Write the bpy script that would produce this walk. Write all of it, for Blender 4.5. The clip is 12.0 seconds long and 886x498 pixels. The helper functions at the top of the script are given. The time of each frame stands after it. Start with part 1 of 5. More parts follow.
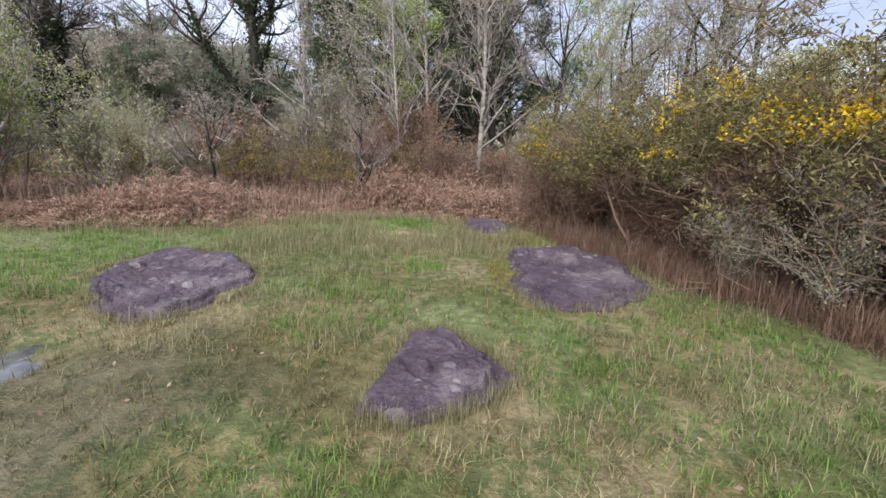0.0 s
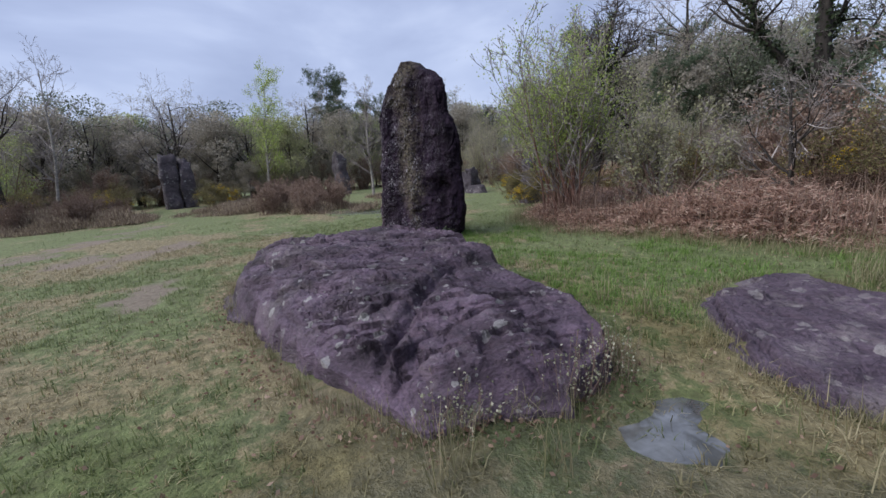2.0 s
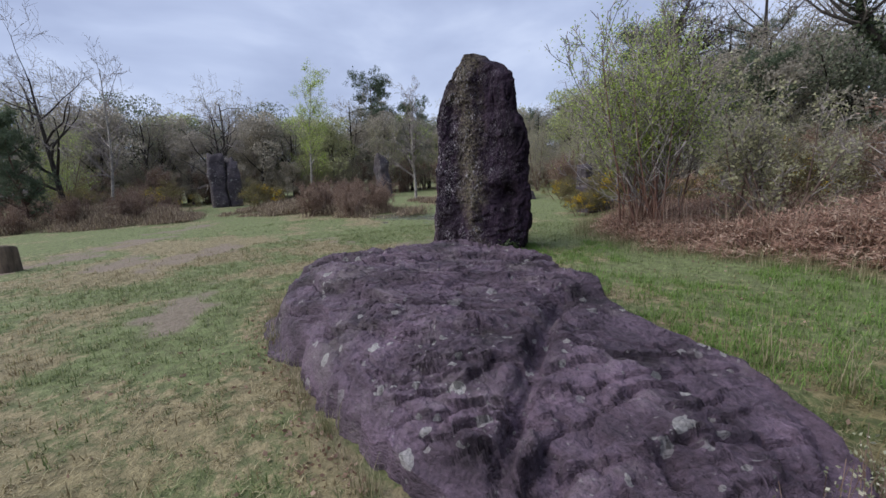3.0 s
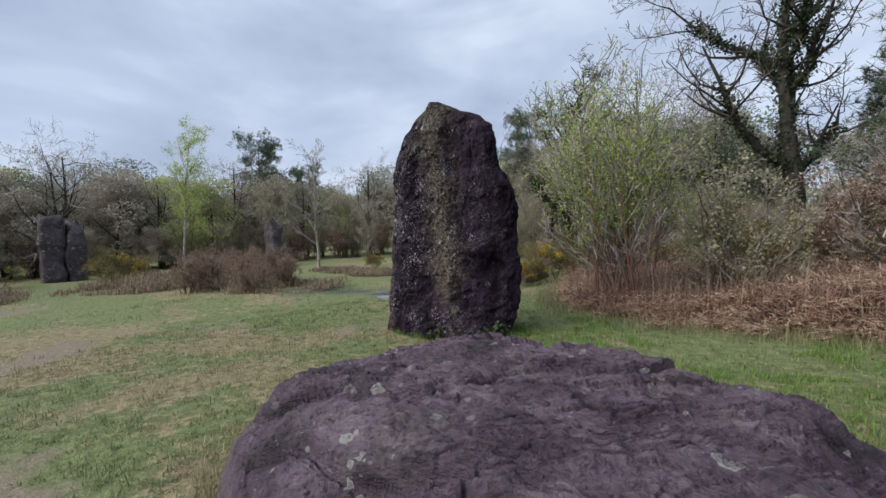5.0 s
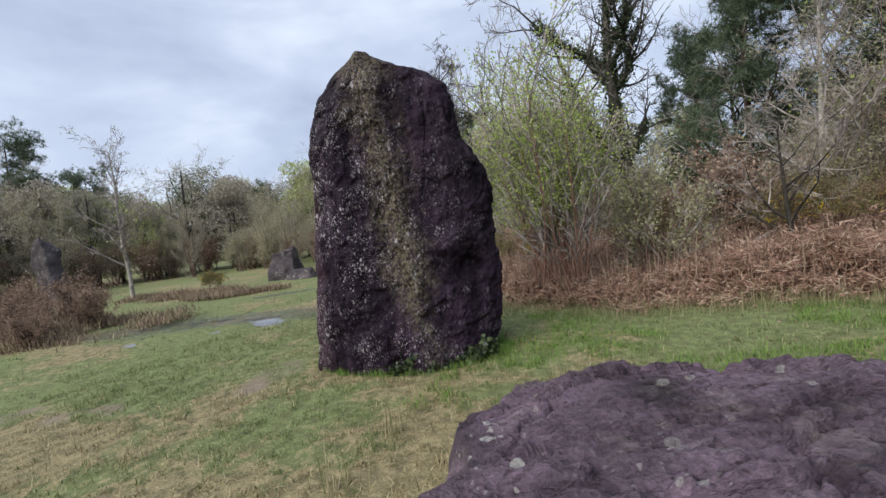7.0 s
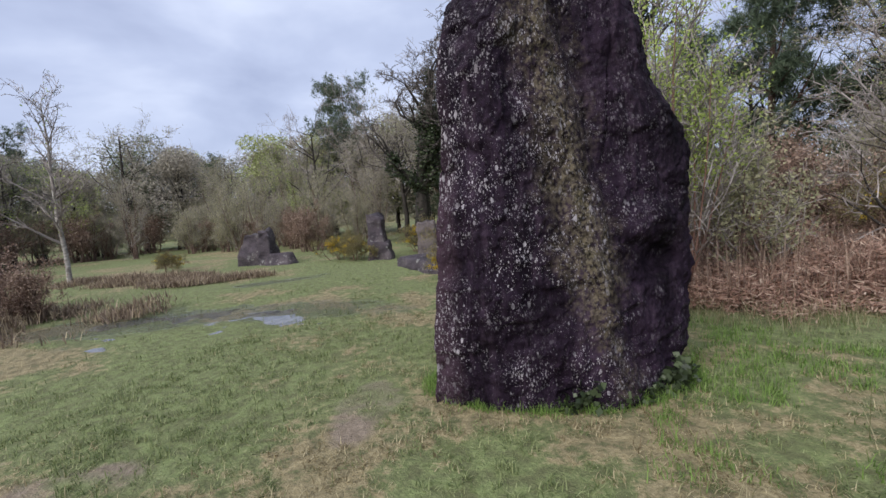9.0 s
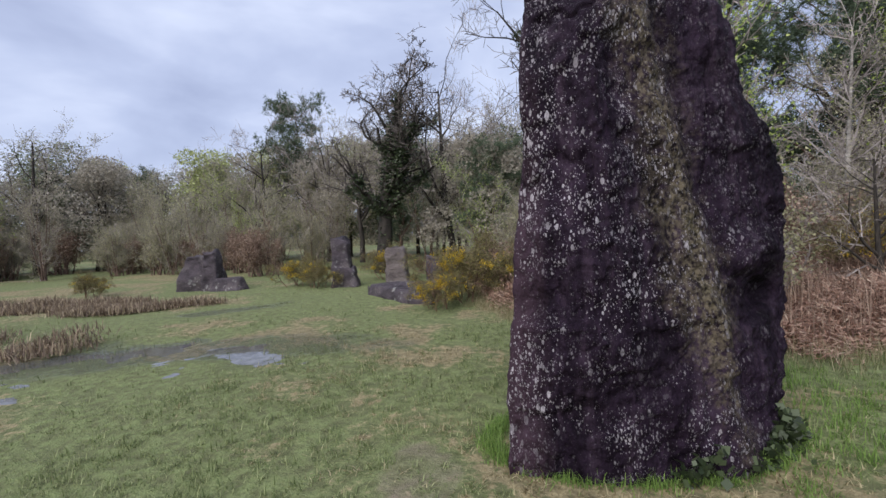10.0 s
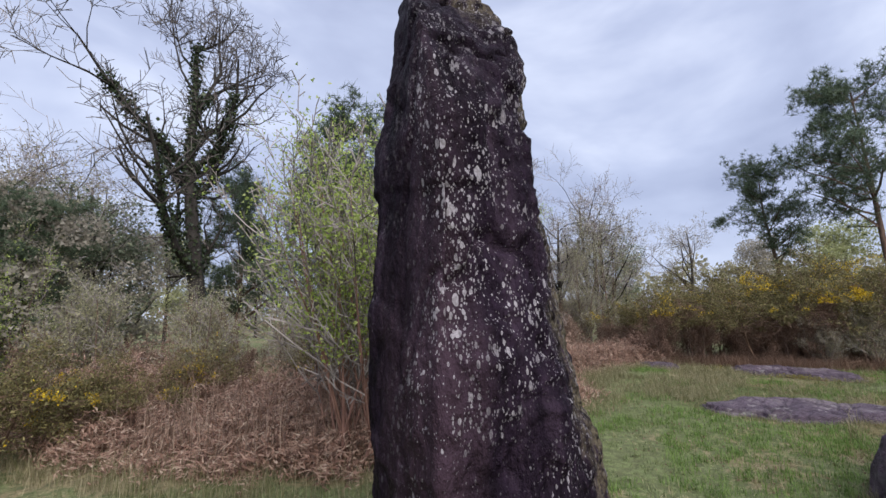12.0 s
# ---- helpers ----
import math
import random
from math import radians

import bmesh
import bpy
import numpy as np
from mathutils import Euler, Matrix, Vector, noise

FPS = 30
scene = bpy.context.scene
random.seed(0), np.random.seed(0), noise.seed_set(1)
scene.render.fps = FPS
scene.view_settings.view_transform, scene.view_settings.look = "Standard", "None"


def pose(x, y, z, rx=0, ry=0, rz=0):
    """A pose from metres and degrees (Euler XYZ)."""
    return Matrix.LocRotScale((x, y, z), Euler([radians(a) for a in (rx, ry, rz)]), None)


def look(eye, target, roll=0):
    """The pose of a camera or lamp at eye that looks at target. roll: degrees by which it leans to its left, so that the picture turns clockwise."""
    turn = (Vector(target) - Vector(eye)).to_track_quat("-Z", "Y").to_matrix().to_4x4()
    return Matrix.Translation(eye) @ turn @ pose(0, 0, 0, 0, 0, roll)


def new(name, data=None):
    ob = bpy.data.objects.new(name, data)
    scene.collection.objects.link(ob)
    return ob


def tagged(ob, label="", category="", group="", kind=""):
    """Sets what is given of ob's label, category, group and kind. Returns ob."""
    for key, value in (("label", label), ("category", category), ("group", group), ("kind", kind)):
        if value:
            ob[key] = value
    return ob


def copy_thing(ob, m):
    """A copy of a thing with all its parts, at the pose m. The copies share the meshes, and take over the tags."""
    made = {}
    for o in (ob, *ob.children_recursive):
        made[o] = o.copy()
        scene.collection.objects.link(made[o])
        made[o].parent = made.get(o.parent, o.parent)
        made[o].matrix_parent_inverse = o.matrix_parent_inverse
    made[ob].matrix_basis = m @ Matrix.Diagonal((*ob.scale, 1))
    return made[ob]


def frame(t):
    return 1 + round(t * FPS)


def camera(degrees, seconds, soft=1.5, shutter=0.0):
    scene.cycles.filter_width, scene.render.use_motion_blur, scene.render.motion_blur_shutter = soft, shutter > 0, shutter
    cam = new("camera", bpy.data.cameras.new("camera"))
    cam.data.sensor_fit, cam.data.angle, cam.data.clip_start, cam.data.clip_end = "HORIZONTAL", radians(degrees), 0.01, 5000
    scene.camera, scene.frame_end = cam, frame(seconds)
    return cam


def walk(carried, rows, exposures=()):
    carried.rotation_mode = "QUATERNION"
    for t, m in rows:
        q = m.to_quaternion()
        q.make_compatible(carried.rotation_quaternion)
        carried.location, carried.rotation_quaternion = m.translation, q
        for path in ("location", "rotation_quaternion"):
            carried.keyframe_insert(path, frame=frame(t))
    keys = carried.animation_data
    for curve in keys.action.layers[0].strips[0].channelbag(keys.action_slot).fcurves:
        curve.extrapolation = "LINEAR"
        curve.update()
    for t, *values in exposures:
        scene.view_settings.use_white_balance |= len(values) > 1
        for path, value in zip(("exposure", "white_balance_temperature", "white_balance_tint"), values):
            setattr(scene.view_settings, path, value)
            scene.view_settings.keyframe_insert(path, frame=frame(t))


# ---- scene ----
cam = camera(92.8, 12.0)
METRES, EYE, TILT, LEAN, TURN = 12.9, 1.5, 0.0, 0.0, 0.0
ROWS = [
    (0.0, 0.0, 0.0, 0.0, 0.4, -13.43, -1.69),
    (0.5, -0.0294, 0.0153, -0.001, 18.1, -12.69, 3.3),
    (1.0, -0.0636, 0.0285, -0.0074, 43.83, -9.87, 3.07),
    (1.5, -0.1029, 0.0434, -0.0134, 56.02, -9.55, 0.26),
    (2.0, -0.1439, 0.0539, -0.0138, 59.53, -10.67, 4.16),
    (2.5, -0.1848, 0.0585, -0.0122, 65.21, -10.61, 1.71),
    (4.5, -0.3442, 0.0441, -0.0056, 57.03, -4.23, 8.13),
    (5.0, -0.3868, 0.0385, -0.0065, 49.13, -1.52, 2.74),
    (5.5, -0.4271, 0.0372, -0.0023, 36.76, -1.38, 6.09),
    (6.0, -0.4699, 0.0437, -0.0032, 28.59, -2.03, 7.25),
    (6.5, -0.5133, 0.047, -0.0031, 27.01, -2.7, 7.02),
    (8.5, -0.6849, 0.0858, -0.0018, 23.26, -5.46, 6.54),
    (9.0, -0.7323, 0.0948, -0.0001, 19.84, -5.43, 4.74),
    (9.5, -0.773, 0.1087, 0.0005, 16.75, -3.74, 7.02),
    (10.0, -0.8135, 0.1241, -0.0002, 12.17, -2.12, 2.78),
    (10.5, -0.8433, 0.1469, 0.0021, 7.11, -1.41, 3.62),
    (11.0, -0.8749, 0.1776, 0.0012, 3.58, -0.85, 5.64),
    (11.5, -0.8929, 0.2152, 0.0029, -18.89, -0.55, 4.29),
    (12.0, -0.8982, 0.25, 0.0109, -43.13, 8.86, 1.63),
]
walk(cam, [(t, pose(0, 0, EYE, TILT, LEAN, TURN) @ pose(METRES * x, METRES * y, METRES * z, 90 + pitch, roll, yaw)) for t, x, y, z, yaw, pitch, roll in ROWS],
     [(0.0, 0.84, 6500, 10), (0.5, 0.56, 6350, 10), (1.0, 0.3, 6150, 10), (1.35, 0.07, 6000, 11), (2.0, 0.16, 6000, 12), (3.5, 0.2, 6250, 10), (4.5, 0.26, 6400, 9), (5.5, 0.27, 6500, 2), (6.5, 0.44, 6600, 4), (8.5, 0.38, 6400, 10), (10.5, 0.3, 6250, 12), (12.0, 0.35, 6350, 12)])

# ---- light and sky ----
world = bpy.data.worlds.new("overcast_world")
scene.world = world
world.use_nodes = True
SUN_UP, SUN_ROUND = 42.0, 198.0


def link(nt, a, b):
    nt.links.new(a, b)


def node(nt, kind, **values):
    n = nt.nodes.new(kind)
    for key, value in values.items():
        n.inputs[key].default_value = value
    return n


def noise_fac(nt, scale, detail=4.0, rough=0.55, vector=None, distort=0.0):
    n = node(nt, "ShaderNodeTexNoise", Scale=scale, Detail=detail, Roughness=rough, Distortion=distort)
    if vector is not None:
        link(nt, vector, n.inputs["Vector"])
    return n.outputs["Fac"]


def ramp(nt, fac, *stops):
    n = nt.nodes.new("ShaderNodeValToRGB")
    e = n.color_ramp.elements
    while len(e) < len(stops):
        e.new(0.5)
    for i, (at, c) in enumerate(stops):
        e[i].position = at
        e[i].color = (*c, 1) if isinstance(c, tuple) else (c, c, c, 1)
    link(nt, fac, n.inputs["Fac"])
    return n.outputs["Color"]


def mixc(nt, fac, a, b, blend="MIX"):
    n = nt.nodes.new("ShaderNodeMix")
    n.data_type, n.blend_type = "RGBA", blend
    for slot, v in ((n.inputs[0], fac), (n.inputs[6], a), (n.inputs[7], b)):
        if isinstance(v, (int, float)):
            slot.default_value = v
        elif isinstance(v, tuple):
            slot.default_value = (*v, 1)
        else:
            link(nt, v, slot)
    return n.outputs[2]


def calc(nt, op, a, b=0.0, c=None):
    n = nt.nodes.new("ShaderNodeMath")
    n.operation = op
    for i, v in enumerate((a, b, c)):
        if v is None:
            continue
        if isinstance(v, (int, float)):
            n.inputs[i].default_value = v
        else:
            link(nt, v, n.inputs[i])
    return n.outputs[0]


wt = world.node_tree
wt.nodes.clear()
sky = wt.nodes.new("ShaderNodeTexSky")
sky.sky_type, sky.sun_disc = "NISHITA", False
sky.sun_elevation, sky.sun_rotation = radians(SUN_UP), radians(SUN_ROUND)
tc = wt.nodes.new("ShaderNodeTexCoord")
squash = wt.nodes.new("ShaderNodeMapping")
squash.inputs["Scale"].default_value = (1.0, 1.0, 2.6)
squash.inputs["Location"].default_value = (0.35, 0.1, 0.2)
link(wt, tc.outputs["Generated"], squash.inputs["Vector"])
cloud = noise_fac(wt, 2.1, 5.0, 0.5, squash.outputs["Vector"], 0.25)
cloud_colour = ramp(wt, cloud, (0.34, (0.38, 0.43, 0.60)), (0.5, (0.51, 0.57, 0.75)), (0.68, (0.73, 0.79, 0.95)))
bright = wt.nodes.new("ShaderNodeVectorMath")
bright.operation = "SCALE"
bright.inputs["Scale"].default_value = 9.5
link(wt, cloud_colour, bright.inputs[0])
overcast = mixc(wt, 0.88, sky.outputs["Color"], bright.outputs["Vector"])
back = node(wt, "ShaderNodeBackground", Strength=0.1)
link(wt, overcast, back.inputs["Color"])
wout = wt.nodes.new("ShaderNodeOutputWorld")
link(wt, back.outputs["Background"], wout.inputs["Surface"])

sun = new("sun", bpy.data.lights.new("sun", "SUN"))
sun.data.energy, sun.data.angle, sun.data.color = 3.5, radians(60), (1.0, 0.95, 0.9)
a = radians(SUN_ROUND)
sun.matrix_world = look((0, 0, 30), Vector((0, 0, 30)) - 10 * Vector((math.sin(a) * math.cos(radians(SUN_UP)), math.cos(a) * math.cos(radians(SUN_UP)), math.sin(radians(SUN_UP)))))

# ---- numbers and meshes ----
rng = np.random.default_rng(7)


def lattice(ix, iy, iz, seed):
    h = (ix.astype(np.int64) * 374761393 + iy.astype(np.int64) * 668265263 + iz.astype(np.int64) * 1274126177 + seed * 974634777) & 0xFFFFFFFF
    h = ((h ^ (h >> 13)) * 1274126177) & 0xFFFFFFFF
    h = h ^ (h >> 16)
    return (h & 0xFFFF) / 65535.0


def vnoise(p, seed=0):
    """Smooth value noise from -1 to 1 at points p (n, 3)."""
    i = np.floor(p)
    f = p - i
    f = f * f * (3 - 2 * f)
    i = i.astype(np.int64)
    out = 0
    for dx in (0, 1):
        for dy in (0, 1):
            for dz in (0, 1):
                w = (f[:, 0] if dx else 1 - f[:, 0]) * (f[:, 1] if dy else 1 - f[:, 1]) * (f[:, 2] if dz else 1 - f[:, 2])
                out = out + w * lattice(i[:, 0] + dx, i[:, 1] + dy, i[:, 2] + dz, seed)
    return out * 2 - 1


def fbm(p, scale=1.0, octaves=4, seed=0, gain=0.5):
    p = np.asarray(p, float)
    if p.shape[1] == 2:
        p = np.c_[p, np.zeros(len(p))]
    out, amp = 0, 1.0
    for k in range(octaves):
        out = out + amp * vnoise(p * scale * 2 ** k + 17.3 * k, seed + k)
        amp *= gain
    return out


def mesh_np(name, verts, faces, material, smooth=False, attributes=None):
    """A mesh from an array of points and an array of faces with one number of corners."""
    verts, faces = np.asarray(verts, np.float32), np.asarray(faces, np.int32)
    me = bpy.data.meshes.new(name)
    me.vertices.add(len(verts))
    me.vertices.foreach_set("co", verts.ravel())
    me.loops.add(faces.size)
    me.loops.foreach_set("vertex_index", faces.ravel())
    me.polygons.add(len(faces))
    me.polygons.foreach_set("loop_start", np.arange(0, faces.size, faces.shape[1], dtype=np.int32))
    me.polygons.foreach_set("use_smooth", np.full(len(faces), smooth, bool))
    for key, values in (attributes or {}).items():
        at = me.attributes.new(key, "FLOAT", "POINT")
        at.data.foreach_set("value", np.asarray(values, np.float32))
    me.update(calc_edges=True)
    me.materials.append(material)
    return me


def part(name, mesh, parent, label=""):
    ob = new(name, mesh)
    ob.parent = parent
    return tagged(ob, label)


def smoothstep(a, b, x):
    t = np.clip((x - a) / (b - a), 0, 1)
    return t * t * (3 - 2 * t)


# ---- plan of the meadow ----
def near_line(x, y, line):
    """Distance of points from a polyline."""
    best = np.full(np.shape(x), 1e9)
    for (ax, ay), (bx, by) in zip(line, line[1:]):
        dx, dy = bx - ax, by - ay
        s = np.clip(((x - ax) * dx + (y - ay) * dy) / (dx * dx + dy * dy), 0, 1)
        best = np.minimum(best, np.hypot(x - ax - s * dx, y - ay - s * dy))
    return best


def inside(x, y, poly):
    hit = np.zeros(np.shape(x), bool)
    for (ax, ay), (bx, by) in zip(poly, poly[1:] + poly[:1]):
        c = (ay > y) != (by > y)
        with np.errstate(divide="ignore", invalid="ignore"):
            hit ^= c & (x < (bx - ax) * (y - ay) / (by - ay if by != ay else 1e-9) + ax)
    return hit


TRACK = [(1.5, -0.5), (-2.4, 0.7), (-6.6, 0.6), (-10.5, 1.7), (-11.6, 3.3)]
BRACKEN_EDGE = [(-12.6, 15.5), (-11.2, 10.4), (-10.2, 8.6), (-9.2, 7.5), (-7.6, 7.0), (-6.2, 7.4), (-4.2, 7.4), (-2.4, 8.7), (0.2, 8.8), (2.5, 7.8)]
BRACKEN = BRACKEN_EDGE + [(4.0, 11.0), (0.5, 12.5), (-3.0, 12.8), (-7.0, 11.5), (-8.5, 13.0), (-10.0, 16.0)]
BOULDER = [(-3.5, 2.95), (-3.42, 2.2), (-3.65, 1.5), (-4.3, 1.16), (-5.2, 1.0), (-6.9, 0.85), (-7.75, 1.04), (-8.15, 1.72), (-8.2, 2.5), (-7.95, 3.1), (-7.2, 3.45), (-6.2, 3.55), (-5.2, 3.35), (-4.3, 3.25)]
SLAB_A = [(-3.85, 4.3), (-4.0, 5.2), (-3.5, 5.75), (-2.75, 5.4), (-2.15, 4.75), (-1.98, 4.2), (-2.12, 3.55), (-2.5, 3.2), (-3.1, 3.5)]
SLAB_B = [(0.73, 5.4), (1.0, 6.25), (1.95, 6.55), (2.5, 5.6), (2.4, 4.55), (1.69, 3.95), (0.99, 3.87), (0.75, 4.5)]
SLAB_C = [(-0.27, 3.24), (0.05, 3.26), (0.39, 2.89), (0.55, 2.58), (0.29, 2.27), (-0.17, 2.03), (-0.48, 2.14), (-0.36, 2.56)]
SLAB_D = [(0.2, 8.0), (0.9, 8.8), (1.46, 7.9), (0.75, 6.95)]
STONES = [BOULDER, SLAB_A, SLAB_B, SLAB_C, SLAB_D]
MENHIR = (-9.75, 4.65)
PUDDLE = [(-3.1, 2.42), (-3.2, 2.9), (-3.1, 3.0), (-2.95, 2.85), (-2.82, 2.6), (-2.8, 2.35), (-2.92, 2.2)]
# bare earth: x, y, half length, half width, turn
BARE = [(-11.3, 4.2, 0.55, 0.28, 110), (-12.6, 2.7, 0.5, 0.25, 20), (-13.6, 2.4, 0.5, 0.25, 60), (-8.8, -0.05, 1.1, 0.45, 175), (-12.7, -0.3, 1.8, 0.55, 155), (-16.3, -2.3, 2.6, 0.7, 160), (-13.0, -1.6, 1.2, 0.5, 165), (-20.5, -1.0, 2.2, 0.6, 150)]
WET = [(-16.6, 6.0, 2.2, 0.9, 25), (-14.4, 6.9, 2.2, 0.75, 5), (-17.2, 9.8, 1.3, 0.5, 40), (-2.4, 2.0, 1.9, 1.1, 30)]


def blots(x, y, table, seed):
    p = np.c_[np.ravel(x), np.ravel(y)]
    wob = fbm(p, 1.7, 3, seed).reshape(np.shape(x))
    out = np.zeros(np.shape(x))
    for cx, cy, lx, ly, turn in table:
        c, s = math.cos(radians(turn)), math.sin(radians(turn))
        u, v = ((x - cx) * c + (y - cy) * s) / lx, (-(x - cx) * s + (y - cy) * c) / ly
        out = np.maximum(out, 1 - smoothstep(0.55, 1.25, np.hypot(u, v) + 0.45 * wob))
    return out


def meadow(x, y):
    """How bare, wet and straw-coloured the meadow is at places."""
    p = np.c_[np.ravel(x), np.ravel(y)]
    shape = np.shape(x)
    big, mid, fine = (fbm(p, s, 3, k).reshape(shape) for s, k in ((0.28, 3), (0.9, 5), (3.3, 9)))
    straw = 0.35 + 0.36 * big + 0.55 * mid + 0.26 * fine
    straw += 0.03 * smoothstep(-5, -1, x) * smoothstep(9, 7, y) * smoothstep(-1, 2, y)
    straw += 0.02 * smoothstep(1.5, -1.5, y) * smoothstep(-9, -1, x)
    straw -= 0.18 * np.exp(-(((x + 6.5) / 3.5) ** 2 + ((y + 0.2) / 1.6) ** 2))
    straw -= 0.5 * np.exp(-(((x + 5.7) / 3.2) ** 2 + ((y - 5.0) / 1.5) ** 2))
    straw -= 0.35 * np.exp(-(((x + 10.5) / 2.0) ** 2 + ((y - 7.2) / 1.2) ** 2))
    straw -= 0.2 * np.exp(-(((x + 15.5) / 4) ** 2 + ((y - 12.0) / 2.5) ** 2))
    straw -= 0.3 * np.exp(-(((x - 1.8) / 0.9) ** 2 + ((y - 2.6) / 1.0) ** 2))
    straw += 0.2 * np.exp(-(((x + 13.0) / 5.5) ** 2 + ((y + 1.0) / 1.8) ** 2))
    straw += 0.55 * np.exp(-(near_line(x, y, BRACKEN_EDGE) / 0.55) ** 2)
    for poly in STONES[1:]:
        straw += 0.3 * np.exp(-(near_line(x, y, poly + poly[:1]) / 0.2) ** 2)
    bare = blots(x, y, BARE, 21) * (0.75 + 0.4 * fine)
    bare = np.maximum(bare, 0.5 * np.exp(-(near_line(x, y, BOULDER[2:7]) / 0.16) ** 2))
    under = inside(x, y, BRACKEN)
    bare = np.where(under, np.maximum(bare, 0.75), bare)
    wet = blots(x, y, WET, 33)
    return np.clip(bare, 0, 1), np.clip(wet, 0, 1), np.clip(straw, 0, 1)


def damp(x, y):
    """Moist mossy sward where the slabs lie."""
    p = np.c_[np.ravel(x), np.ravel(y)]
    return (smoothstep(-6.5, -3.0, x) * smoothstep(9, 6, y) * np.clip(0.75 + 0.8 * fbm(p, 1.4, 3, 36).reshape(np.shape(x)), 0, 1))


def land(x, y):
    """Height of the ground."""
    p = np.c_[np.ravel(x), np.ravel(y)]
    z = 0.03 * fbm(p, 0.5, 3, 40).reshape(np.shape(x)) + 0.008 * fbm(p, 4.0, 2, 44).reshape(np.shape(x))
    z = z - 0.055 * np.exp(-(((x + 2.98) / 0.28) ** 2 + ((y - 2.62) / 0.5) ** 2))
    sodden = np.exp(-(((x + 15.6) / 2.6) ** 2 + ((y - 6.5) / 1.2) ** 2))
    z = z * (1 - sodden) + sodden * (-0.024 + 0.035 * fbm(p, 1.9, 4, 49, 0.65).reshape(np.shape(x)))
    z = z + 0.024 * fbm(p, 5.5, 3, 47).reshape(np.shape(x)) * np.exp(-(((x + 2.98) / 0.6) ** 2 + ((y - 2.62) / 0.8) ** 2))
    z = z + 0.16 * np.exp(-(((x + 0.9) / 1.3) ** 2 + ((y - 7.7) / 0.8) ** 2))
    return z


def land1(x, y):
    return float(land(np.array([x]), np.array([y]))[0])


# ---- materials ----
def base(name, rough=0.8):
    m = bpy.data.materials.new(name)
    m.use_nodes = True
    nt = m.node_tree
    b = nt.nodes["Principled BSDF"]
    b.inputs["Roughness"].default_value = rough
    b.inputs["Specular IOR Level"].default_value = 0.3
    return m, nt, b


def bump(nt, b, height, strength=0.5, distance=0.02):
    n = node(nt, "ShaderNodeBump", Strength=strength, Distance=distance)
    link(nt, height, n.inputs["Height"])
    link(nt, n.outputs["Normal"], b.inputs["Normal"])


def attr(nt, key):
    n = nt.nodes.new("ShaderNodeAttribute")
    n.attribute_name = key
    return n.outputs["Fac"]


def object_coords(nt):
    return nt.nodes.new("ShaderNodeTexCoord").outputs["Object"]


def island(nt):
    return nt.nodes.new("ShaderNodeNewGeometry").outputs["Random Per Island"]


def each(nt):
    return nt.nodes.new("ShaderNodeObjectInfo").outputs["Random"]


